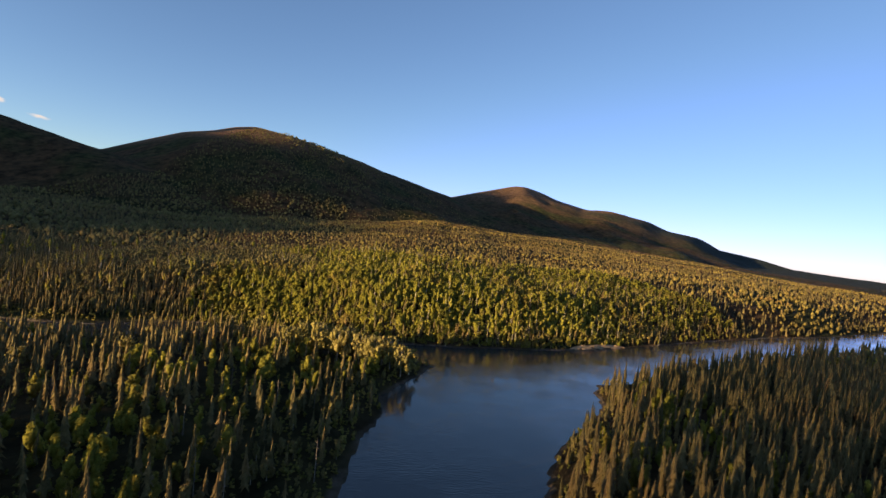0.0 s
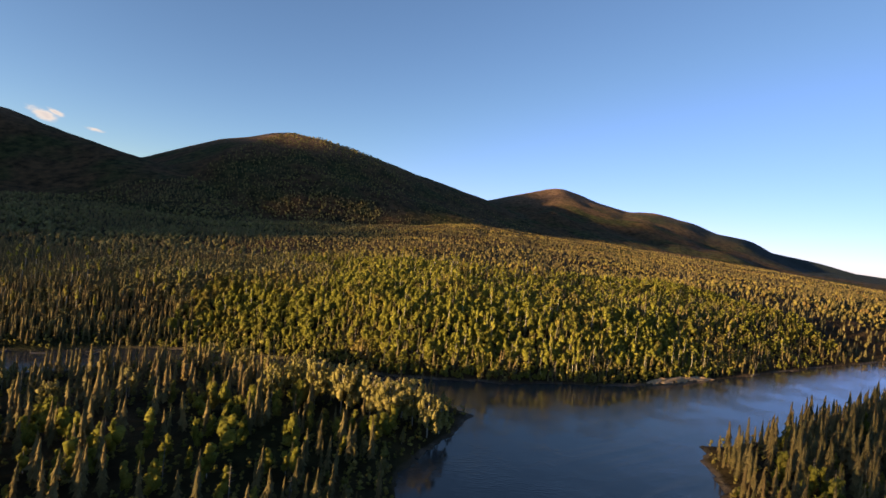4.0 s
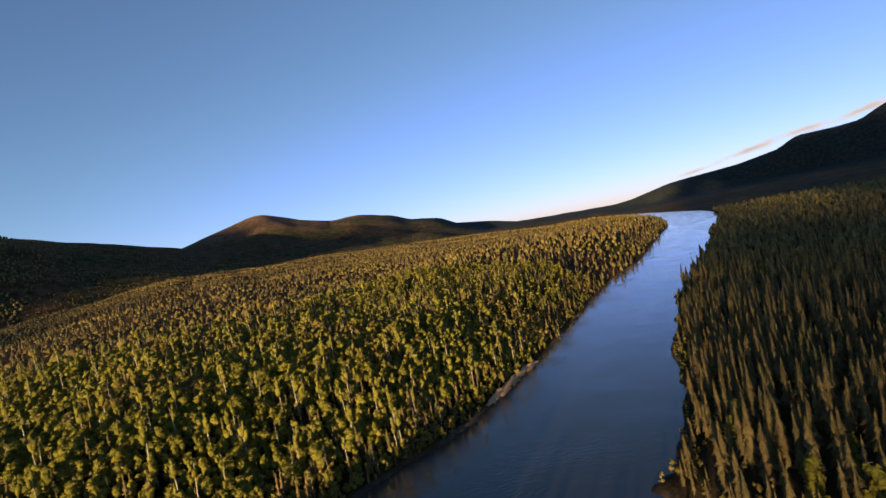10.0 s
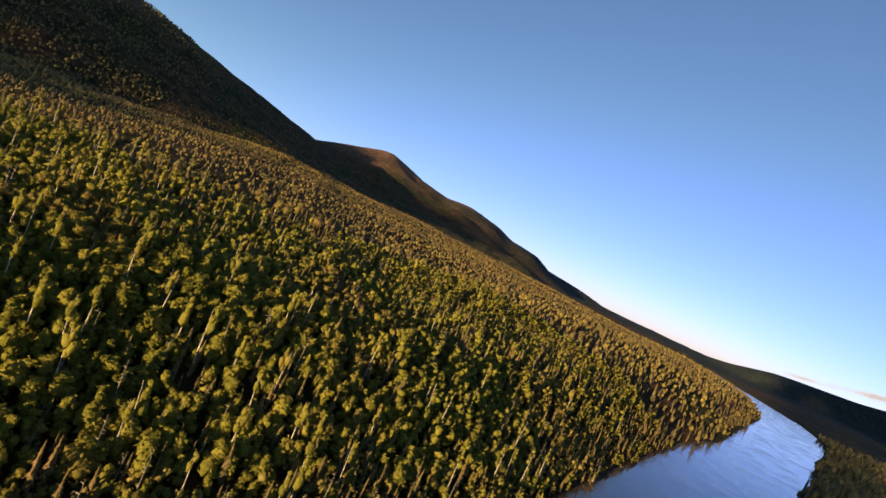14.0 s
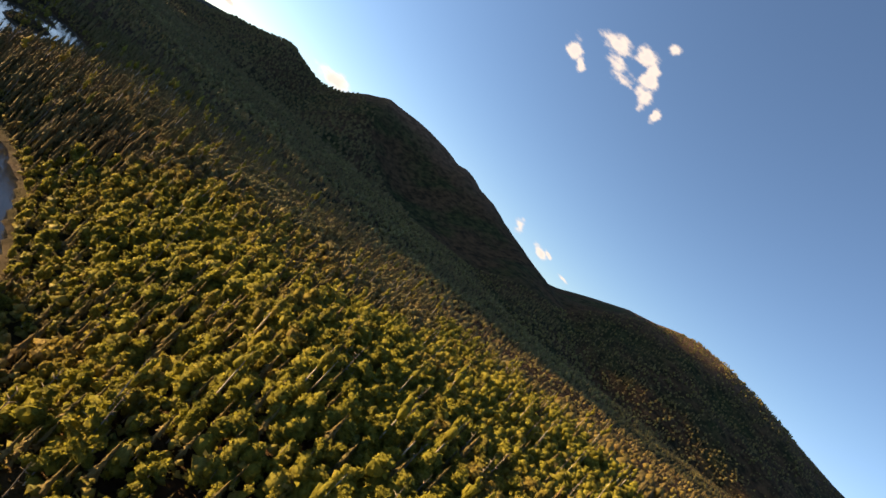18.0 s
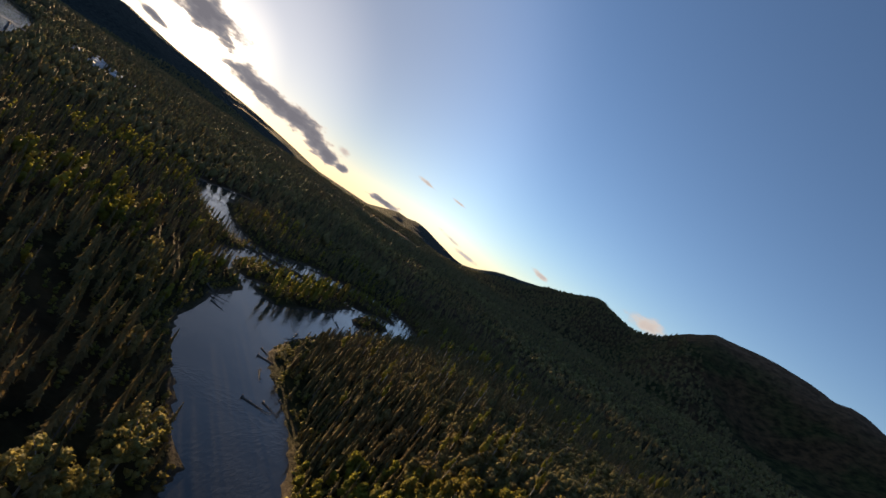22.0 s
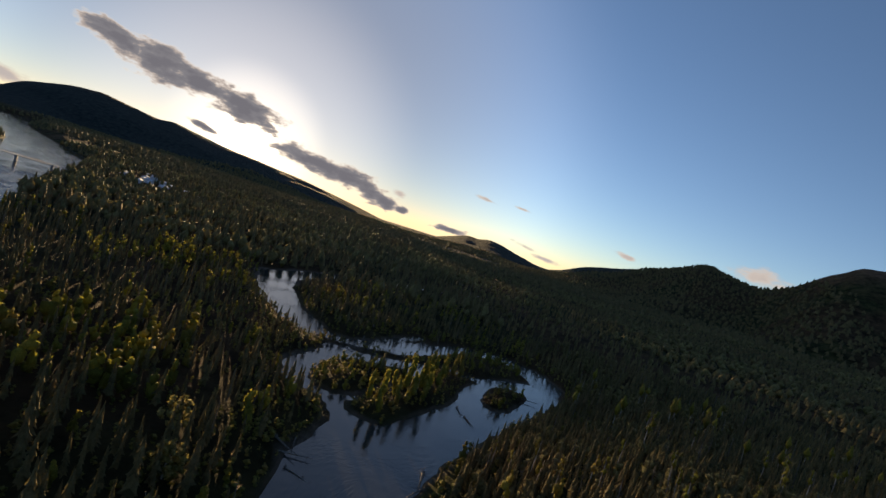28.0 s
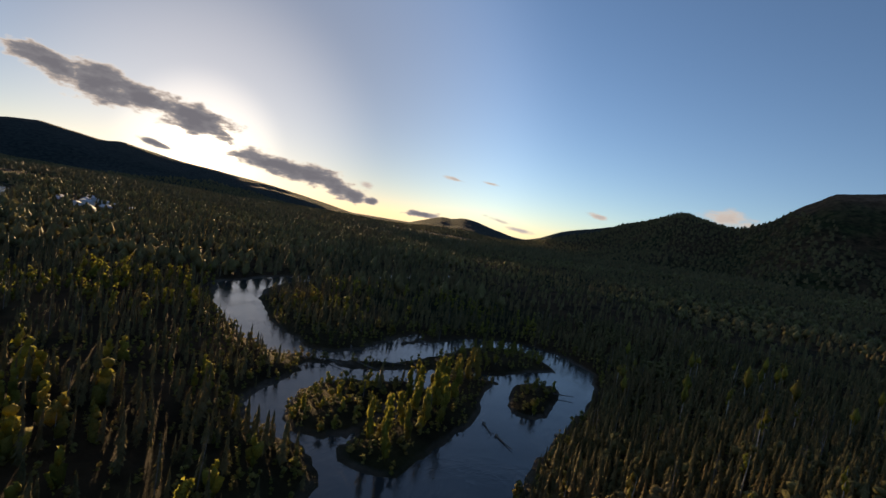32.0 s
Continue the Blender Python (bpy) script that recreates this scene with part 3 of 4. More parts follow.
def spruce_shape(tiers, sides, seed):
    """A slim spruce of height 1 and greatest radius 1: drooping, ragged whorls of boughs."""
    r = np.random.default_rng(seed)
    v, f = [], []
    for k in range(tiers):
        u = k / tiers
        z0 = 0.10 + 0.86 * u
        rad = (1 - u) ** 0.8 * (0.75 + 0.5 * r.random()) * (0.55 + 0.45 * min(1, 4 * (u + 0.08))) + 0.05
        top = min(1.0, z0 + 1.75 / tiers)
        c = len(v)
        v.append((0.05 * r.normal(), 0.05 * r.normal(), top))
        turn = r.random() * 6.28
        for i in range(sides):
            a = turn + 2 * math.pi * i / sides
            q = rad * (1.15 if i % 2 else 0.62) * (0.75 + 0.5 * r.random())
            v.append((q * math.cos(a), q * math.sin(a), z0 - (0.035 if i % 2 else -0.02) + 0.02 * r.normal()))
        f += [(c, c + 1 + i, c + 1 + (i + 1) % sides) for i in range(sides)]
    return np.array(v), np.array(f)


def leafy_shape(clumps, detail, sprays, size, seed, low=0.08, slim=0.26):
    """A crown of height 1 and radius 1: ragged clumps of leaves up a column, with loose sprays of leaves round them."""
    r = np.random.default_rng(seed)
    bm = bmesh.new()
    if detail:
        bmesh.ops.create_icosphere(bm, subdivisions=detail, radius=1.0)
    else:
        bmesh.ops.create_cone(bm, segments=4, radius1=1.0, radius2=0.0, depth=1.0, matrix=Matrix.Translation((0, 0, 0.5)))
        bmesh.ops.create_cone(bm, segments=4, radius1=1.0, radius2=0.0, depth=1.0, matrix=Matrix.Translation((0, 0, -0.5)) @ Matrix.Rotation(math.pi, 4, "X"))
        bmesh.ops.delete(bm, geom=[f for f in bm.faces if abs(f.normal.z) > 0.9], context="FACES_ONLY")
        bmesh.ops.remove_doubles(bm, verts=bm.verts, dist=0.01)
    bmesh.ops.triangulate(bm, faces=bm.faces)
    bm.verts.index_update()
    ball = np.array([v.co[:] for v in bm.verts])
    skin = np.array([[v.index for v in f.verts] for f in bm.faces])
    bm.free()
    v, f, base, lumps = [], [], 0, []
    for k in range(clumps):
        z = low + 0.10 + (0.80 - low) * (k + 0.6 * r.random()) / max(1, clumps - 0.4)
        wide = math.sin(math.pi * min(0.97, 0.16 + 0.80 * z)) ** 0.7
        fine = (6 / max(6, clumps)) ** 0.55
        a, d = r.random() * 6.28, (1 - 0.58 * fine) * wide * math.sqrt(r.random()) * (clumps > 1)
        w = wide * fine * r.uniform(0.32, 0.60) if clumps > 1 else 0.85
        h = w * slim * r.uniform(1.1, 1.9) if clumps > 1 else 0.46
        lumps.append((d * math.cos(a), d * math.sin(a), min(z, 0.97 - h), w, h))
        p = ball * (1 + r.normal(0, 0.26, (len(ball), 1)))
        v.append(p * (w, w, h) + np.array(lumps[-1][:3]))
        f.append(skin + base)
        base += len(ball)
    for k in range(sprays):
        x, y, z, w, h = lumps[r.integers(len(lumps))]
        n = Vector((r.normal(), r.normal(), r.normal() + 0.3)).normalized()
        p = Vector((x + n.x * w * 1.08, y + n.y * w * 1.08, z + n.z * h * 1.08))
        n = (n + 0.8 * Vector((r.normal(), r.normal(), r.normal()))).normalized()
        t = n.orthogonal().normalized()
        q, t = n.cross(t) * size * r.uniform(0.6, 1.4), t * size * r.uniform(0.6, 1.4)
        t.z, q.z = t.z * slim, q.z * slim
        v.append(np.array([p - t - q * 0.6, p + t - q * 0.6, p + q]))
        f.append(np.array([[base, base + 1, base + 2]]))
        base += 3
    return np.vstack(v), np.vstack(f)


def stem_shape(seed, sides=4, boughs=0):
    """A tapered, slightly bent stem of height 1 and foot radius 1, with a few broken boughs."""
    r = np.random.default_rng(seed)
    v, f = [], []
    bend = r.normal(0, 1.0, 2)
    for z, w in ((-0.04, 1.1), (0.0, 1.0), (0.5, 0.62), (1.0, 0.18)):
        for i in range(sides):
            a = 2 * math.pi * i / sides
            v.append((w * math.cos(a) + bend[0] * z * z, w * math.sin(a) + bend[1] * z * z, z))
    for k in range(3):
        for i in range(sides):
            a, b = k * sides + i, k * sides + (i + 1) % sides
            f += [(a, b, b + sides), (a, b + sides, a + sides)]
    for k in range(boughs):
        z, a, q = 0.35 + 0.6 * r.random(), r.random() * 6.28, 4 + 5 * r.random()
        c = len(v)
        v += [(0, 0, z), (0.3, 0.3, z + 0.012), (q * math.cos(a), q * math.sin(a), z + 0.03)]
        f += [(c, c + 1, c + 2)]
    return np.array(v), np.array(f)


def planted(shapes, spots, kind):
    """Joins copies of the shapes at the spots: x, y, z, height, radius. Returns points and triangles."""
    n = len(spots)
    out_v, out_f, base = [], [], 0
    pick = rng.integers(0, len(shapes), n)
    spin = rng.random(n) * 2 * np.pi
    lean = rng.normal(0, 0.03, (n, 2))
    for k, (v, f) in enumerate(shapes):
        at = spots[pick == k]
        if not len(at):
            continue
        c, s_ = np.cos(spin[pick == k])[:, None], np.sin(spin[pick == k])[:, None]
        w, h = at[:, 4:5], at[:, 3:4]
        x = (v[:, 0] * c - v[:, 1] * s_) * w + at[:, 0:1] + lean[pick == k][:, 0:1] * v[:, 2] * h
        y = (v[:, 0] * s_ + v[:, 1] * c) * w + at[:, 1:2] + lean[pick == k][:, 1:2] * v[:, 2] * h
        z = v[:, 2] * h + at[:, 2:3]
        out_v.append(np.stack([x, y, z], -1).reshape(-1, 3))
        out_f.append((f[None] + (base + np.arange(len(at)) * len(v))[:, None, None]).reshape(-1, 3))
        base += len(at) * len(v)
    return np.vstack(out_v), np.vstack(out_f)


def scatter(x0, x1, y0, y1, gap):
    gx, gy = np.meshgrid(np.arange(x0, x1, gap), np.arange(y0, y1, gap), indexing="ij")
    x = gx.ravel() + rng.uniform(-0.55, 0.55, gx.size) * gap
    y = gy.ravel() + rng.uniform(-0.55, 0.55, gx.size) * gap
    return x, y


def above_north(x, y):
    return (y - np.interp(x, NX, NY)) / np.sqrt(1 + np.interp(x, NX, slope_y) ** 2)


# the line that the flight follows over the ground
TRACK = [(0, 0, 0), (-3, 90, 0), (-2, 136, 0), (22, 193, 0), (33, 231, 0), (14, 259, 0), (-25, 266, 0), (-88, 239, 0), (-126, 224, 0)]
FAR_X = [-420, -260, -160, -60, 120]

SPRUCE_NEAR = [spruce_shape(10, 8, k) for k in range(6)]
SPRUCE_MID = [spruce_shape(6, 5, 20 + k) for k in range(5)]
SPRUCE_FAR = [spruce_shape(2, 4, 40 + k) for k in range(4)]
LEAFY_CLOSE = [leafy_shape(7, 1, 140, 0.15, 50 + k) for k in range(5)]
LEAFY_NEAR = [leafy_shape(5, 1, 30, 0.14, 60 + k) for k in range(6)]
LEAFY_MID = [leafy_shape(4, 0, 12, 0.2, 80 + k) for k in range(5)]
LEAFY_FAR = [leafy_shape(1, 0, 5, 0.28, 100 + k) for k in range(4)]
SHRUBS = [leafy_shape(3, 0, 12, 0.18, 110 + k, 0.02, 0.34) for k in range(4)]
STEMS = [stem_shape(120 + k) for k in range(4)]
SNAGS = [stem_shape(140 + k, 4, 7) for k in range(4)]


def wooded(x, y):
    """Sorts the spots of a wood: where each stands and what grows there."""
    s = shore_distance(x, y)
    z = ground_height(x, y)
    keep = (s > 0.8) & (z > 0.3)
    x, y, s, z = x[keep], y[keep], s[keep], z[keep]
    return x, y, s, z, above_north(x, y), from_line(x, y, TRACK)


groves = {}


def put(key, spots):
    if len(spots):
        groves.setdefault(key, []).append(spots)


def spots_of(x, y, z, height, radius):
    return np.stack([x, y, z - 0.15, height, radius], 1)


# the near woods on both sides of the river
SAND = [(72, 291, 1.5), (91, 302, 2.5), (112, 316, 2.0)]
BARS = [[(-272, 150, 4), (-281, 166, 4), (-290, 183, 4), (-310, 198, 4)], [(-150, 239, 4), (-172, 223, 5)], [(-296, 157, 4), (-318, 172, 6), (-335, 184, 4)], [(-192, 189, 3), (-184, 195, 3)]]
x, y = scatter(-560, 640, -260, 620, 2.2)
x, y, s, z, north, near = wooded(x, y)
thin = np.where(north > 0, np.where(near < 130, 0.96, np.where(near < 200, 0.66, 0.46)), np.where(near < 200, np.where(x < 0, np.where(y < 190, 0.20, 0.17), 0.31), 0.23)) * np.where((s < 4) & (x < -180), 0.5, 1.0)
for bar in BARS:
    thin = np.where(from_line(x, y, bar) < 0, 0.0, thin)
ok = (near < 300) & (north < 150) & (rng.random(len(x)) < thin) & (from_line(x, y, SAND) > 0) & ((north > 0) | (s > np.where(x > 0, 2.6, 3.0)) | (x < -110)) & (from_line(x, y, [(-30, 204, 7), (-9, 203, 6)]) > 0)
x, y, s, z, north, near = (v[ok] for v in (x, y, s, z, north, near))
stand = rough(x, y, 46.0, 201, 3) + 0.35 * rough(x, y, 12.0, 207, 2)
west_dark = smooth((-112 - x) / 26) * smooth((from_line(x, y, [(-135, 300, 16), (-215, 345, 20)])) / 14)
p_spruce = np.where(north > 0, np.clip(0.20 + 0.8 * stand + 0.75 * west_dark, 0.03, 0.95), np.clip(0.72 + 0.2 * (x > 0) + 0.12 * smooth((-60 - x) / 60) + 0.8 * stand - 0.35 * smooth((14 - s) / 12) * (x < 30), 0.08, 0.97))
on_isle = np.full(len(x), -1)
for k, (ax, ay, bx, by, w) in enumerate(ISLES):
    on_isle[from_line(x, y, [(ax, ay, w + 3), (bx, by, w + 3)]) < 0] = k
p_spruce = np.where(on_isle >= 0, 0.03, p_spruce)
dice = rng.random(len(x))
spruce = dice < p_spruce
size = rng.random(len(x))
tall = 0.5 + rough(x, y, 30.0, 221, 2)
h_spruce = np.where(north > 0, 4.6 + 3.2 * size ** 2 + 1.8 * tall, 6.5 + 5.0 * size + 3.0 * tall)
h_leafy = np.where(north > 0, 3.6 + 3.2 * size ** 1.6 + 1.6 * tall, 4.2 + 5.0 * size ** 2 + 2.0 * tall)
h_leafy = np.where((s < 10) & (on_isle < 0), h_leafy * 0.62, h_leafy)
h_leafy = np.where(on_isle == 0, 8.5 + 3.5 * size, np.where(on_isle > 0, 2.2 + 2.6 * size, h_leafy))
h_spruce = np.where(s < 5, h_spruce * 0.7, h_spruce)
west = smooth((-100 - x) / 90)
h_spruce = np.where(north > 0, h_spruce * (1 + 0.12 * west), h_spruce * np.where(x > 0, 1.15, 0.95 - 0.22 * smooth((-150 - x) / 40)))
edge = -105 + 60 * rough(x, y, 50.0, 241, 2)
near = np.where(on_isle >= 0, 40.0, near)
for lod, lo, hi in (("close", -1e9, 75), ("near", 75, 150), ("mid", 150, 1e9)):
    band = (near >= lo) & (near < hi)
    for side, of in (("hillside", (north > 0) & (x > edge)), ("west_slope", (north > 0) & (x <= edge)), ("floodplain", north <= 0)):
        m = band & of & spruce
        put((side, "spruce", lod), spots_of(x[m], y[m], z[m], h_spruce[m], h_spruce[m] * rng.uniform(0.08, 0.125, m.sum())))
        m = band & of & ~spruce
        put((side, "leafy", lod), spots_of(x[m], y[m], z[m], h_leafy[m], h_leafy[m] * (rng.uniform(0.30, 0.48, m.sum()) if side != "floodplain" else np.where(on_isle[m] == 0, rng.uniform(0.13, 0.19, m.sum()), rng.uniform(0.22, 0.34, m.sum())))))
        m = m & (rng.random(len(x)) < (0.30 if side != "floodplain" else 0.2)) & (near < 210)
        put((side, "stem", lod), spots_of(x[m], y[m], z[m], h_leafy[m] * 0.8, np.full(m.sum(), 0.13)))
    m = band & (rng.random(len(x)) < np.where(north > 0, 0.03, 0.03))
    put(("hillside", "snag", lod), spots_of(x[m] + 1.2, y[m] + 0.8, z[m], 6.0 + 5.0 * size[m], np.full(m.sum(), 0.13)))

    # tall old aspens: bare pale stems with a tuft of leaves at the top
    m = band & (north > 4) & (near < 230) & (rng.random(len(x)) < 0.020 * np.clip(1 + 3 * rough(x, y, 40.0, 231, 2), 0, 3))
    top = 9.0 + 4.5 * size[m]
    put(("hillside", "stem", lod), spots_of(x[m], y[m], z[m], top, np.full(m.sum(), 0.19)))
    put(("hillside", "tuft", lod), spots_of(x[m], y[m], z[m] + 0.6 * top, 0.46 * top, 0.11 * top))

# low growth between the trees of the slope
x, y = scatter(-420, 420, 60, 560, 3.4)
x, y, s, z, north, near = wooded(x, y)
m = (near < 175) & (from_line(x, y, SAND) > 0) & (s > 2) & (((north > 3) & (north < 130)) | ((north < 0) & (x < 20) & (rng.random(len(x)) < 0.55)))
h = np.where((north > 0) & (x > -110), 2.0 + 2.4 * rng.random(len(x)), 1.2 + 1.3 * rng.random(len(x)))
put(("slope", "shrub", "mid"), spots_of(x[m], y[m], z[m], h[m], h[m] * 0.62))

# shrubs along the shores and under the trees
x, y = scatter(-480, 420, -60, 470, 3.0)
x, y, s, z, north, near = wooded(x, y)
m = (near < 260) & (s < 16) & (rng.random(len(x)) < 0.75)
h = 1.3 + 2.2 * rng.random(len(x)) ** 1.5
put(("shore", "shrub", "mid"), spots_of(x[m], y[m], z[m], h[m], h[m] * 0.55))

# the far woods
x, y = scatter(-1250, 1350, -1000, 1900, 7.5)
x, y, s, z, north, near = wooded(x, y)
open_land = (from_line(x, y, [(-560, -300, 8), (-680, -362, 12)]) < 0) | (from_line(x, y, [(-610, -295, 14), (-570, -240, 16), (-525, -200, 12)]) < 0)
x, y, s, z, north, near = (v[~open_land] for v in (x, y, s, z, north, near))
m = (near > 60) & ((near > 300) | (north > 150)) & ((near < 800) | (rng.random(len(x)) < 0.7)) & ((np.hypot(x - MID[0], y - MID[1]) < 1150) | ((north > 0) & (x > -700) & (np.hypot(x - MID[0], y - MID[1]) < 1700) & (rng.random(len(x)) < 0.6))) & (rng.random(len(x)) < 0.95)
m &= ~((x > 60) & (north < -620))
x, y, z, north, near = x[m], y[m], z[m], north[m], near[m]
stand = rough(x, y, 90.0, 301, 4)
sp = rng.random(len(x)) < np.clip(np.where(north > 0, 0.55, 0.6) + 1.1 * stand, 0.05, 0.95)
h = np.where(north > 0, (4.5 + 3.5 * rng.random(len(x))) * (1 - 0.42 * smooth((north - 170) / 90) * (x > -250)), 7.5 + 5.0 * rng.random(len(x)))
far_west = (x < -150) | (north < 0)
put(("distance", "spruce", "far"), spots_of(x[sp], y[sp], z[sp], h[sp], h[sp] * np.where(north[sp] > 170, 0.34, 0.19)))
for side, m in (("distance", ~sp & ~far_west), ("western_distance", ~sp & far_west)):
    put((side, "leafy", "far"), spots_of(x[m], y[m], z[m], h[m] * 0.85, h[m] * np.where(north[m] > 170, 0.48, 0.31)))


# the woods of the western plain, in clumps
x, y = scatter(-2700, -950, -1700, 900, 17.0)
x, y, s, z, north, near = wooded(x, y)
m = np.hypot(x - MID[0], y - MID[1]) > 1140
x, y, z = x[m], y[m], z[m]
h = 8.0 + 6.0 * rng.random(len(x))
put(("western_distance", "spruce", "far"), spots_of(x, y, z, h, h * 0.55))


# ---------------------------------------------------------------- single trees near the flight
def part(name, shape, mat, parent, label="", shade=False):
    ob = new(name, mesh_from(name, shape[0], shape[1], mat, shade=shade))
    ob.parent = parent
    if label:
        ob["label"] = label
    return ob


def thing(name, label, category, group=""):
    return tagged(new(name), label, category, group)


def spruce_tree(seed):
    ob = thing("spruce_tree", "slim olive-green spruce with ragged drooping boughs", "tree", "spruces by the river")
    v, f = stem_shape(300 + seed)
    part("trunk", (v * (0.085, 0.085, 0.96), f), BROWN_BARK, ob)
    part("crown", spruce_shape(13, 9, 320 + seed), NEEDLE, ob)
    return ob


def broadleaf_tree(seed):
    ob = thing("broadleaf_tree", "yellow-green leafy broadleaf tree with a pale stem", "tree", "broadleaf trees by the river")
    v, f = stem_shape(340 + seed, 5, 3)
    part("trunk", (v * (0.055, 0.055, 0.8), f), PALE_BARK, ob)
    part("crown", leafy_shape(14, 1, 380, 0.115, 360 + seed, 0.1), LIME, ob)
    return ob


def muted_tree(seed):
    ob = thing("alder_tree", "dull olive-green leafy tree with a pale stem on the low bank", "tree", "alders by the river")
    v, f = stem_shape(380 + seed, 5, 3)
    part("trunk", (v * (0.055, 0.055, 0.8), f), PALE_BARK, ob)
    part("crown", leafy_shape(14, 1, 330, 0.095, 390 + seed, 0.08), ALDER, ob)
    return ob


def limbed(seed, limbs):
    """A trunk that forks into rising limbs; height 1."""
    r = np.random.default_rng(seed)
    v, f = stem_shape(seed, 6)
    v = v * (0.05, 0.05, 0.85)
    out_v, out_f, base = [v], [f], len(v)
    for k in range(limbs):
        a, z = 6.28 * k / limbs + r.random(), 0.28 + 0.4 * r.random()
        w, g = stem_shape(seed + 7 * k, 4)
        reach = 0.35 + 0.4 * r.random()
        w = np.stack([w[:, 0] * 0.022 + math.cos(a) * reach * w[:, 2], w[:, 1] * 0.022 + math.sin(a) * reach * w[:, 2], z + w[:, 2] * 0.3], 1)
        out_v.append(w)
        out_f.append(g + base)
        base += len(w)
    return np.vstack(out_v), np.vstack(out_f)


def tall_poplar(seed):
    ob = thing("poplar_tree", "tall pale-leaved poplar with a forked grey trunk", "tree", "poplars on the point")
    part("trunk", limbed(400 + seed, 6), PALE_BARK, ob)
    part("crown", leafy_shape(56, 1, 800, 0.07, 420 + seed, 0.16, 0.34), POPLAR, ob)
    return ob


def dead_tree(seed):
    ob = thing("dead_tree", "bare grey dead trunk with broken boughs", "dead tree", "dead trunks on the slope")
    v, f = stem_shape(440 + seed, 6, 0)
    part("trunk", (v, f), DRIFT, ob)
    r = np.random.default_rng(460 + seed)
    bv, bf = [], []
    for k in range(9):
        z, a, q = 0.3 + 0.65 * r.random(), r.random() * 6.28, 3 + 5 * r.random()
        c = len(bv)
        bv += [(0, 0, z), (0.4 * math.sin(a), -0.4 * math.cos(a), z), (0, 0, z + 0.02), (q * math.cos(a), q * math.sin(a), z + 0.03)]
        bf += [(c, c + 1, c + 3), (c + 1, c + 2, c + 3), (c + 2, c, c + 3)]
    part("broken_crown", (np.array(bv), np.array(bf)), DRIFT, ob)
    return ob


def placed(x, y, z, height, radius, turn, lean=0.0):
    return (Matrix.Translation((x, y, z)) @ Matrix.Rotation(turn, 4, "Z") @ Matrix.Rotation(lean, 4, "X") @ Matrix.Diagonal((radius, radius, height, 1)))


def stand_of(maker, kinds, spots):
    """The trees at the spots, as copies of a few grown ones."""
    grown, spots = [maker(k) for k in range(kinds)], [tuple(map(float, p)) for p in spots]
    for k, p in enumerate(spots[kinds:]):
        copy_thing(grown[k % kinds], placed(*p, random.uniform(0, 6.28), random.gauss(0, 0.03)))
    for ob, p in zip(grown, spots):
        ob.matrix_basis = placed(*p, random.uniform(0, 6.28))


def nearest(sort, count, sides=("hillside", "west_slope", "floodplain")):
    """Takes the spots nearest to the flight out of the woods."""
    rows = []
    for key, lists in groves.items():
        if key[0] in sides and key[1] == sort and key[2] in ("close", "near"):
            lists[:] = [np.vstack(lists)]
            rows += [(d, key, k) for k, d in enumerate(from_line(lists[0][:, 0], lists[0][:, 1], TRACK))]
    rows = sorted(rows)[:count]
    spots = [groves[key][0][k] for d, key, k in rows]
    for key in {key for d, key, k in rows}:
        groves[key][0] = np.delete(groves[key][0], [k for d, q, k in rows if q == key], 0)
    return spots


stand_of(spruce_tree, 6, nearest("spruce", 290))
stand_of(broadleaf_tree, 6, nearest("leafy", 190, ("hillside",)))
stand_of(muted_tree, 5, nearest("leafy", 110, ("west_slope", "floodplain")))
stand_of(dead_tree, 4, nearest("snag", 120))
POINT = [(-38, 206, 15.6, 5.2), (-47, 208, 16.4, 5.4), (-55, 213, 15.0, 5.2), (-36, 214, 14.8, 5.0), (-60, 207, 12.6, 4.6), (-29, 205, 14.2, 5.2), (-23, 200, 15.5, 5.8), (-16, 204, 15.0, 5.5), (-11, 200, 13.9, 4.8), (-8, 205, 11.8, 4.2), (-20, 209, 13.5, 4.8), (-43, 212, 13.9, 4.4), (-49, 216, 12.6, 4.2), (-38, 214, 13.0, 4.2), (-60, 224, 10.3, 4.2), (-70, 228, 10.0, 4.4), (-82, 234, 9.7, 5.0), (-95, 237, 9.3, 4.8), (-86, 239, 8.5, 4.4), (-102, 234, 8.5, 4.2), (-68, 243, 8.2, 4.4), (-60, 247, 7.7, 4.0), (-160, 186, 7.4, 3.6), (-172, 176, 8.1, 3.8), (-148, 194, 6.7, 3.4), (-128, 156, 7.7, 3.6), (-110, 182, 8.1, 3.8)]
stand_of(tall_poplar, 4, [(x, y, float(ground_height(np.array([x]), np.array([y]))[0]) - 0.2, h, w) for x, y, h, w in POINT])


# ---------------------------------------------------------------- driftwood, cut bank, bridge and village
def drift_log(seed):
    ob = thing("driftwood_log", "grey stranded driftwood trunk with a root plate", "driftwood", "driftwood on the bars")
    v, f = stem_shape(480 + seed, 7, 5)
    part("log", (v[:, [2, 0, 1]] * (1, 0.032, 0.032), f), DRIFT, ob, shade=True)
    r = np.random.default_rng(500 + seed)
    rv, rf = [], []
    for k in range(9):
        a, q = 6.28 * k / 9 + 0.3 * r.random(), 0.07 + 0.07 * r.random()
        c = len(rv)
        rv += [(0.0, 0.02 * math.cos(a), 0.02 * math.sin(a)), (0.05, 0.012, 0.0), (0.05, -0.012, 0.01), (-0.05, q * math.cos(a), q * math.sin(a))]
        rf += [(c, c + 1, c + 3), (c + 1, c + 2, c + 3), (c + 2, c, c + 3)]
    part("root_plate", (np.array(rv), np.array(rf)), DRIFT, ob)
    return ob


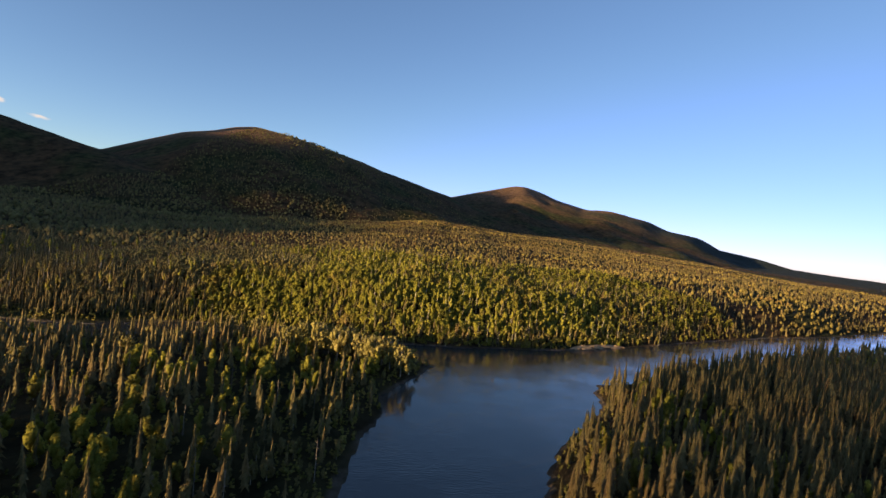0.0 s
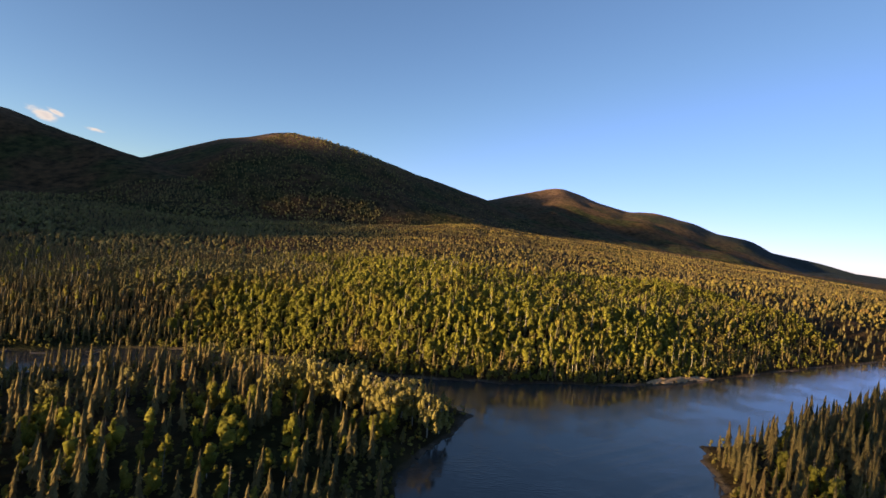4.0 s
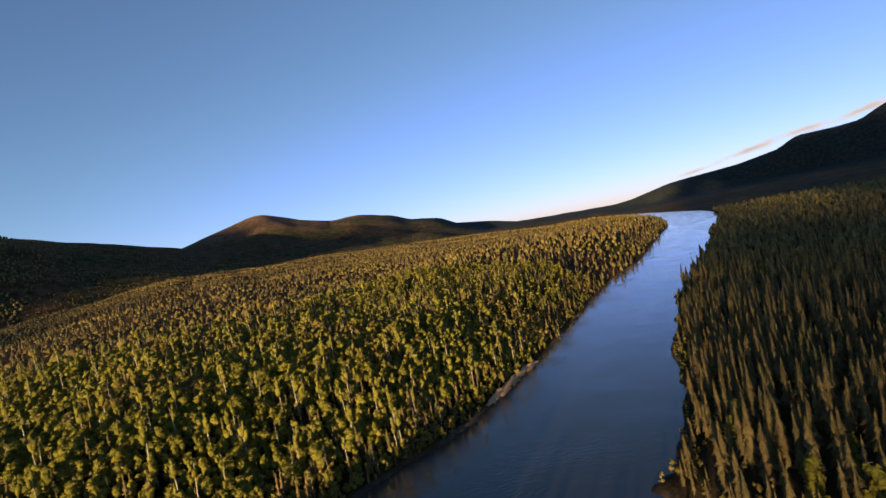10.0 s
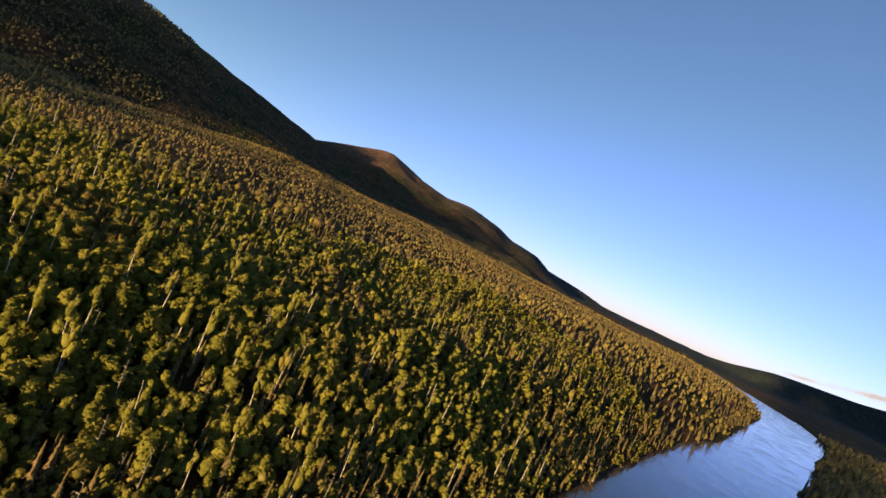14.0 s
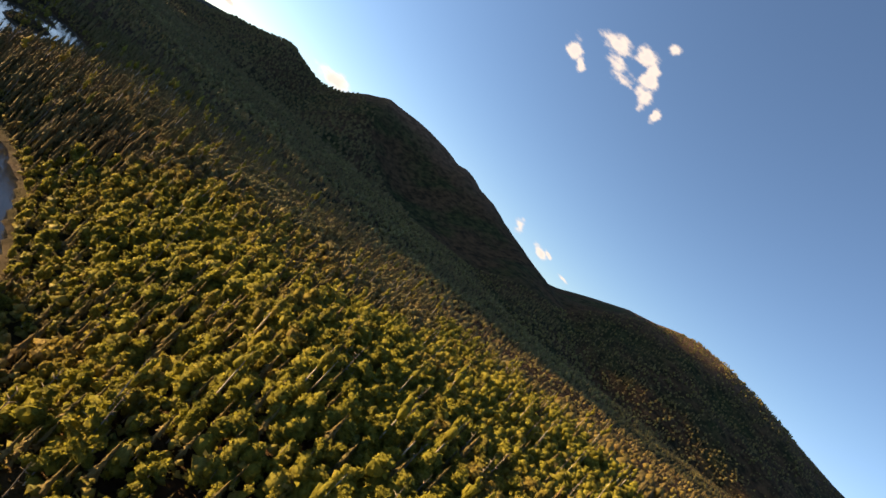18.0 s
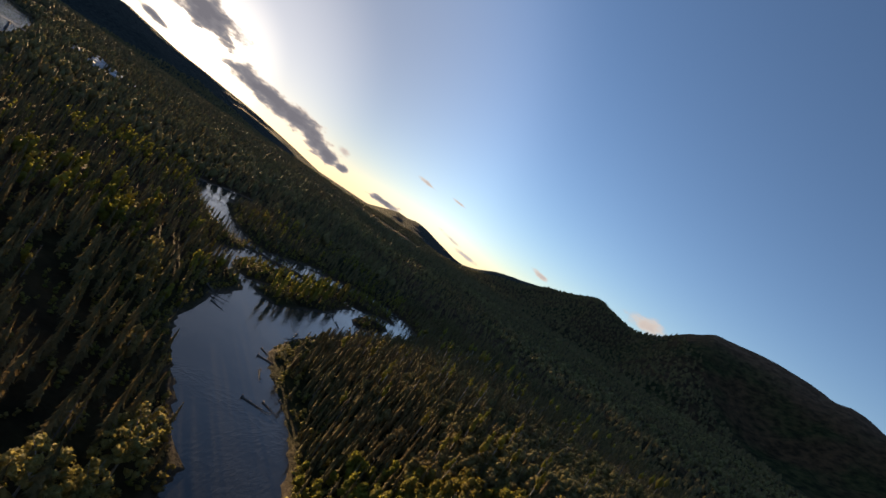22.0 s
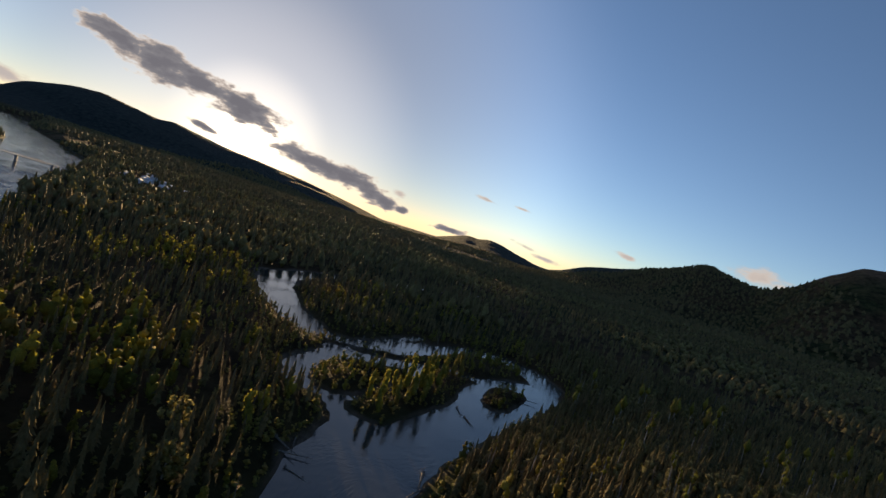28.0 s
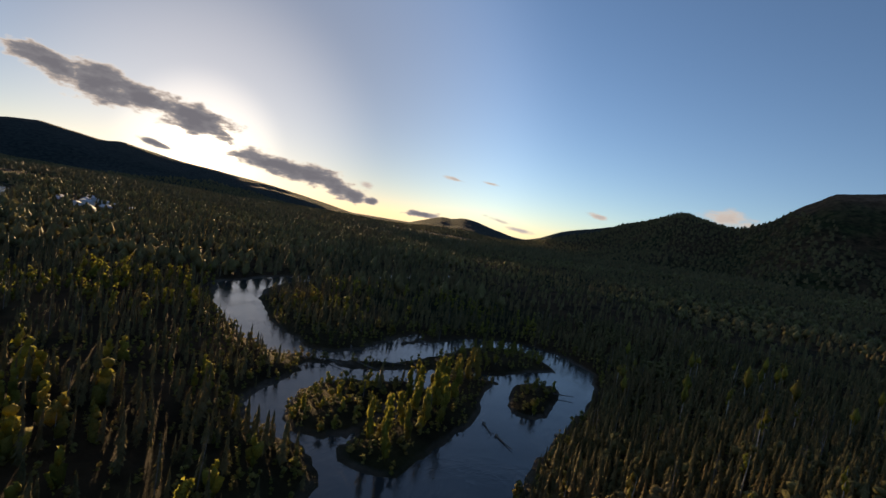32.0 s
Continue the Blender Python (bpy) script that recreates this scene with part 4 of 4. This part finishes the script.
LOGS = [(-204, 221, 12, 10), (-196, 223, 7, -20), (-142, 234, 8, 95), (-146, 238, 6, 70), (-152, 240, 5, 60), (-190, 189, 9, 60), (-186, 193, 7, 110), (-194, 192, 6, 20), (-182, 197, 7, 80), (-273, 153, 9, 100), (-279, 162, 8, 70),
        (-283, 171, 10, 60), (-288, 180, 7, 120), (-294, 188, 8, 30), (-302, 194, 9, 40), (-308, 197, 7, 160), (-298, 163, 8, 20), (-308, 168, 6, 45), (-320, 174, 8, 10), (-330, 181, 7, 75), (-258, 217, 9, 25), (-252, 221, 8, 30),
        (-296, 236, 7, 100), (-262, 236, 8, 60), (-160, 229, 7, 30), (-168, 224, 8, 100), (-174, 222, 6, 60), (-246, 196, 7, 10), (96, 305, 6, 40), (150, 341, 7, 35)]
grown, first = [drift_log(k) for k in range(4)], []
for k, (x, y, length, turn) in enumerate(LOGS):
    z = max(0.12, float(ground_height(np.array([float(x)]), np.array([float(y)]))[0]) + 0.12)
    m = Matrix.Translation((x, y, z)) @ Matrix.Rotation(radians(turn), 4, "Z") @ Matrix.Diagonal((length, length, length, 1))
    if k >= 4:
        copy_thing(grown[k % 4], m)
    else:
        first.append((grown[k], m))
for ob, m in first:
    ob.matrix_basis = m


def cut_bank():
    """The bare sandy bluff over the north shore."""
    line = [(80, 293.5), (85, 296.5), (91, 300), (101, 306.5), (115, 316), (124, 322)]
    rows, v = 9, []
    for k in range(49):
        u = k / 48 * (len(line) - 1)
        i = min(int(u), len(line) - 2)
        x, y = (line[i][j] + (line[i + 1][j] - line[i][j]) * (u - i) for j in (0, 1))
        high = 2.9 * math.sin(math.pi * (k + 1) / 50) ** 0.7
        for j in range(rows):
            w = j / (rows - 1)
            back = 0.9 + 1.8 * w ** 1.3 + 1.5 * float(value_noise(np.array([k * 0.45]), np.array([j * 0.6]), 77)[0])
            v.append((x - 0.5 * back, y + 0.86 * back, -0.3 + high * w + 0.3 * float(value_noise(np.array([k * 0.7]), np.array([j * 0.9]), 78)[0])))
    f = [(k * rows + j, (k + 1) * rows + j, (k + 1) * rows + j + 1, k * rows + j + 1) for k in range(48) for j in range(rows - 1)]
    tagged(new("sand_bank", mesh_from("sand_bank", v, f, SANDY)), "bare sandy cut bank above the river", "river bank", kind="structure")


cut_bank()


def box(x0, x1, y0, y1, z0, z1):
    v = np.array([(x, y, z) for x in (x0, x1) for y in (y0, y1) for z in (z0, z1)], float)
    f = np.array([(0, 1, 3, 2), (4, 6, 7, 5), (0, 4, 5, 1), (2, 3, 7, 6), (0, 2, 6, 4), (1, 5, 7, 3)])
    return v, f


def bridge():
    ob = thing("bridge", "long grey river bridge on concrete piers", "bridge")
    part("deck", box(-74, 74, -3.2, 3.2, 5.45, 6.0), CONCRETE, ob)
    for y in (-3.1, 3.0):
        part("rail", box(-74, 74, y, y + 0.12, 6.9, 7.1), STEEL, ob)
        for x in range(-73, 74, 6):
            part("rail_post", box(x, x + 0.15, y, y + 0.12, 6.0, 6.95), STEEL, ob)
    for x in (-60, -30, 0, 30, 60):
        part("pier", box(x - 0.6, x + 0.6, -1.8, 1.8, -3.0, 5.5), CONCRETE, ob)
    ob.matrix_basis = Matrix.Translation((-440, -266, 0)) @ Matrix.Rotation(radians(118), 4, "Z")


def house(wide, deep, high, pitch, wall_mat, roof_mat):
    ob = thing("house", "small light-walled village house with a pitched metal roof", "house", "village houses")
    part("wall", box(-wide / 2, wide / 2, -deep / 2, deep / 2, -1.5, high), wall_mat, ob)
    o, t = 0.5, high + pitch
    v = np.array([(-wide / 2 - o, -deep / 2 - o, high - 0.2), (wide / 2 + o, -deep / 2 - o, high - 0.2), (wide / 2 + o, deep / 2 + o, high - 0.2), (-wide / 2 - o, deep / 2 + o, high - 0.2),
                  (-wide / 2 - o, 0, t), (wide / 2 + o, 0, t)])
    f = [(0, 1, 5), (0, 5, 4), (2, 3, 4), (2, 4, 5), (1, 2, 5), (3, 0, 4), (0, 3, 2), (0, 2, 1)]
    part("roof", (v, np.array(f)), roof_mat, ob)
    part("door", box(-0.5, 0.5, deep / 2, deep / 2 + 0.06, 0, 2.05), DARK, ob)
    for x in (-wide * 0.3, wide * 0.3):
        part("window", box(x - 0.6, x + 0.6, deep / 2, deep / 2 + 0.05, 0.9, 2.0), GLASS, ob)
    return ob


bridge()
HOMES = [(-560, -250, 20), (-590, -268, 70), (-575, -228, -10), (-618, -300, 35), (-640, -312, 80), (-608, -252, 5), (-545, -215, 50), (-600, -222, 15), (-582, -185, 60), (-530, -200, 30), (-655, -330, 75), (-572, -284, 10),
         (-520, -222, 45), (-622, -272, 65), (-590, -304, 25)]
grown = [house(11, 8, 3.0, 2.2, PLASTER, TIN), house(16, 9, 3.4, 2.0, PLASTER, TIN), house(9, 7, 2.8, 2.6, BOARDS, TIN)]
for k, (x, y, turn) in enumerate(HOMES):
    m = Matrix.Translation((x, y, float(ground_height(np.array([float(x)]), np.array([float(y)]))[0]))) @ Matrix.Rotation(radians(turn), 4, "Z")
    if k < 3:
        grown[k].matrix_basis = m
    else:
        copy_thing(grown[k % 3], m)


# ---------------------------------------------------------------- unseen cloud banks, added on the sun's side to shade the western hills and the eastern plain
def shade_cloud(seed, puffs, along, aside, height, half_wide, half_high, oval, grain=1.0):
    """A shade-casting bank of cloud puffs, out of view: along and aside of the sun's way from the origin, its height
    and half sizes.
    """
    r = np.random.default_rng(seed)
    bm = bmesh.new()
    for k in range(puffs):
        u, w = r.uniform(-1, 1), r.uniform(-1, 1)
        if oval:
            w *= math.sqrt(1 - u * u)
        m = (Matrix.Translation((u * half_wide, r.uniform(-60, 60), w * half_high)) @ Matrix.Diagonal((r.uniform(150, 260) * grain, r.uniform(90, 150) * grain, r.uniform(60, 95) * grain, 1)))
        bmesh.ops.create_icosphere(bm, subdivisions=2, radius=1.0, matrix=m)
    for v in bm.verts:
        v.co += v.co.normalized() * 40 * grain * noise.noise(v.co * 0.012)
    me = bpy.data.meshes.new("shade_cloud")
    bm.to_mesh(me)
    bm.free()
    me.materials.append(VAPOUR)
    ob = tagged(new("shade_cloud", me), "added cloud bank, out of view, that shades the slopes", "cloud", kind="structure")
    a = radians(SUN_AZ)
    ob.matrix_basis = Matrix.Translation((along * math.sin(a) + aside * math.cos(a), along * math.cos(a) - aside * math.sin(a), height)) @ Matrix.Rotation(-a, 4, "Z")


shade_cloud(91, 150, 8764.0, 1860.0, 842.0, 545.0, 165.0, False)
shade_cloud(93, 150, 8764.0, 1050.0, 735.0, 330.0, 72.0, False, 0.6)
shade_cloud(94, 60, 8764.0, 475.0, 733.0, 75.0, 22.0, False, 0.4)
shade_cloud(95, 40, 8764.0, 2230.0, 1085.0, 170.0, 80.0, False)
shade_cloud(97, 420, 9000.0, -1385.0, 1151.0, 1445.0, 360.0, False, 0.5)
shade_cloud(101, 170, 9000.0, -1500.0, 1453.0, 1400.0, 260.0, False)


SHAPES = {("spruce", "close"): SPRUCE_NEAR, ("leafy", "close"): LEAFY_CLOSE, ("stem", "close"): STEMS, ("snag", "close"): SNAGS, ("spruce", "near"): SPRUCE_NEAR, ("spruce", "mid"): SPRUCE_MID, ("spruce", "far"): SPRUCE_FAR,
          ("leafy", "near"): LEAFY_NEAR, ("leafy", "mid"): LEAFY_MID, ("leafy", "far"): LEAFY_FAR,
          ("tuft", "close"): LEAFY_NEAR, ("tuft", "near"): LEAFY_MID, ("tuft", "mid"): LEAFY_FAR, ("stem", "near"): STEMS, ("stem", "mid"): STEMS, ("snag", "near"): SNAGS, ("snag", "mid"): SNAGS, ("shrub", "mid"): SHRUBS}
COATS = {"spruce": NEEDLE, "leafy": LIME, "stem": PALE_BARK, "snag": DRIFT, "shrub": SHRUB, "tuft": LIME}
TITLES = {"spruce": ("spruce_wood", "dense slim dark green spruces of the", "spruce forest"),
          "leafy": ("broadleaf_wood", "yellow-green broadleaf trees of the", "broadleaf forest"),
          "stem": ("pale_stems", "pale thin broadleaf stems of the", "tree stems"),
          "snag": ("dead_stems", "grey bare dead stems on the", "dead trees"),
          "tuft": ("aspen_tops", "small leafy tops of tall pale aspens in the", "aspen tops"),
          "shrub": ("low_shrubs", "low green shrubs of the", "shrubs")}
for (side, sort, lod), lists in groves.items():
    if not sum(len(a) for a in lists):
        continue
    v, f = planted(SHAPES[sort, lod], np.vstack(lists), sort)
    title, words, cat = TITLES[sort]
    tagged(new(title, mesh_from(title, v, f, {"hillside": LIME, "floodplain": LIME, "distance": HEATH}.get(side, ALDER) if sort == "leafy" else COATS[sort], shade=False)), words + " " + side.replace("_", " ") + " woods", cat, kind="stuff")
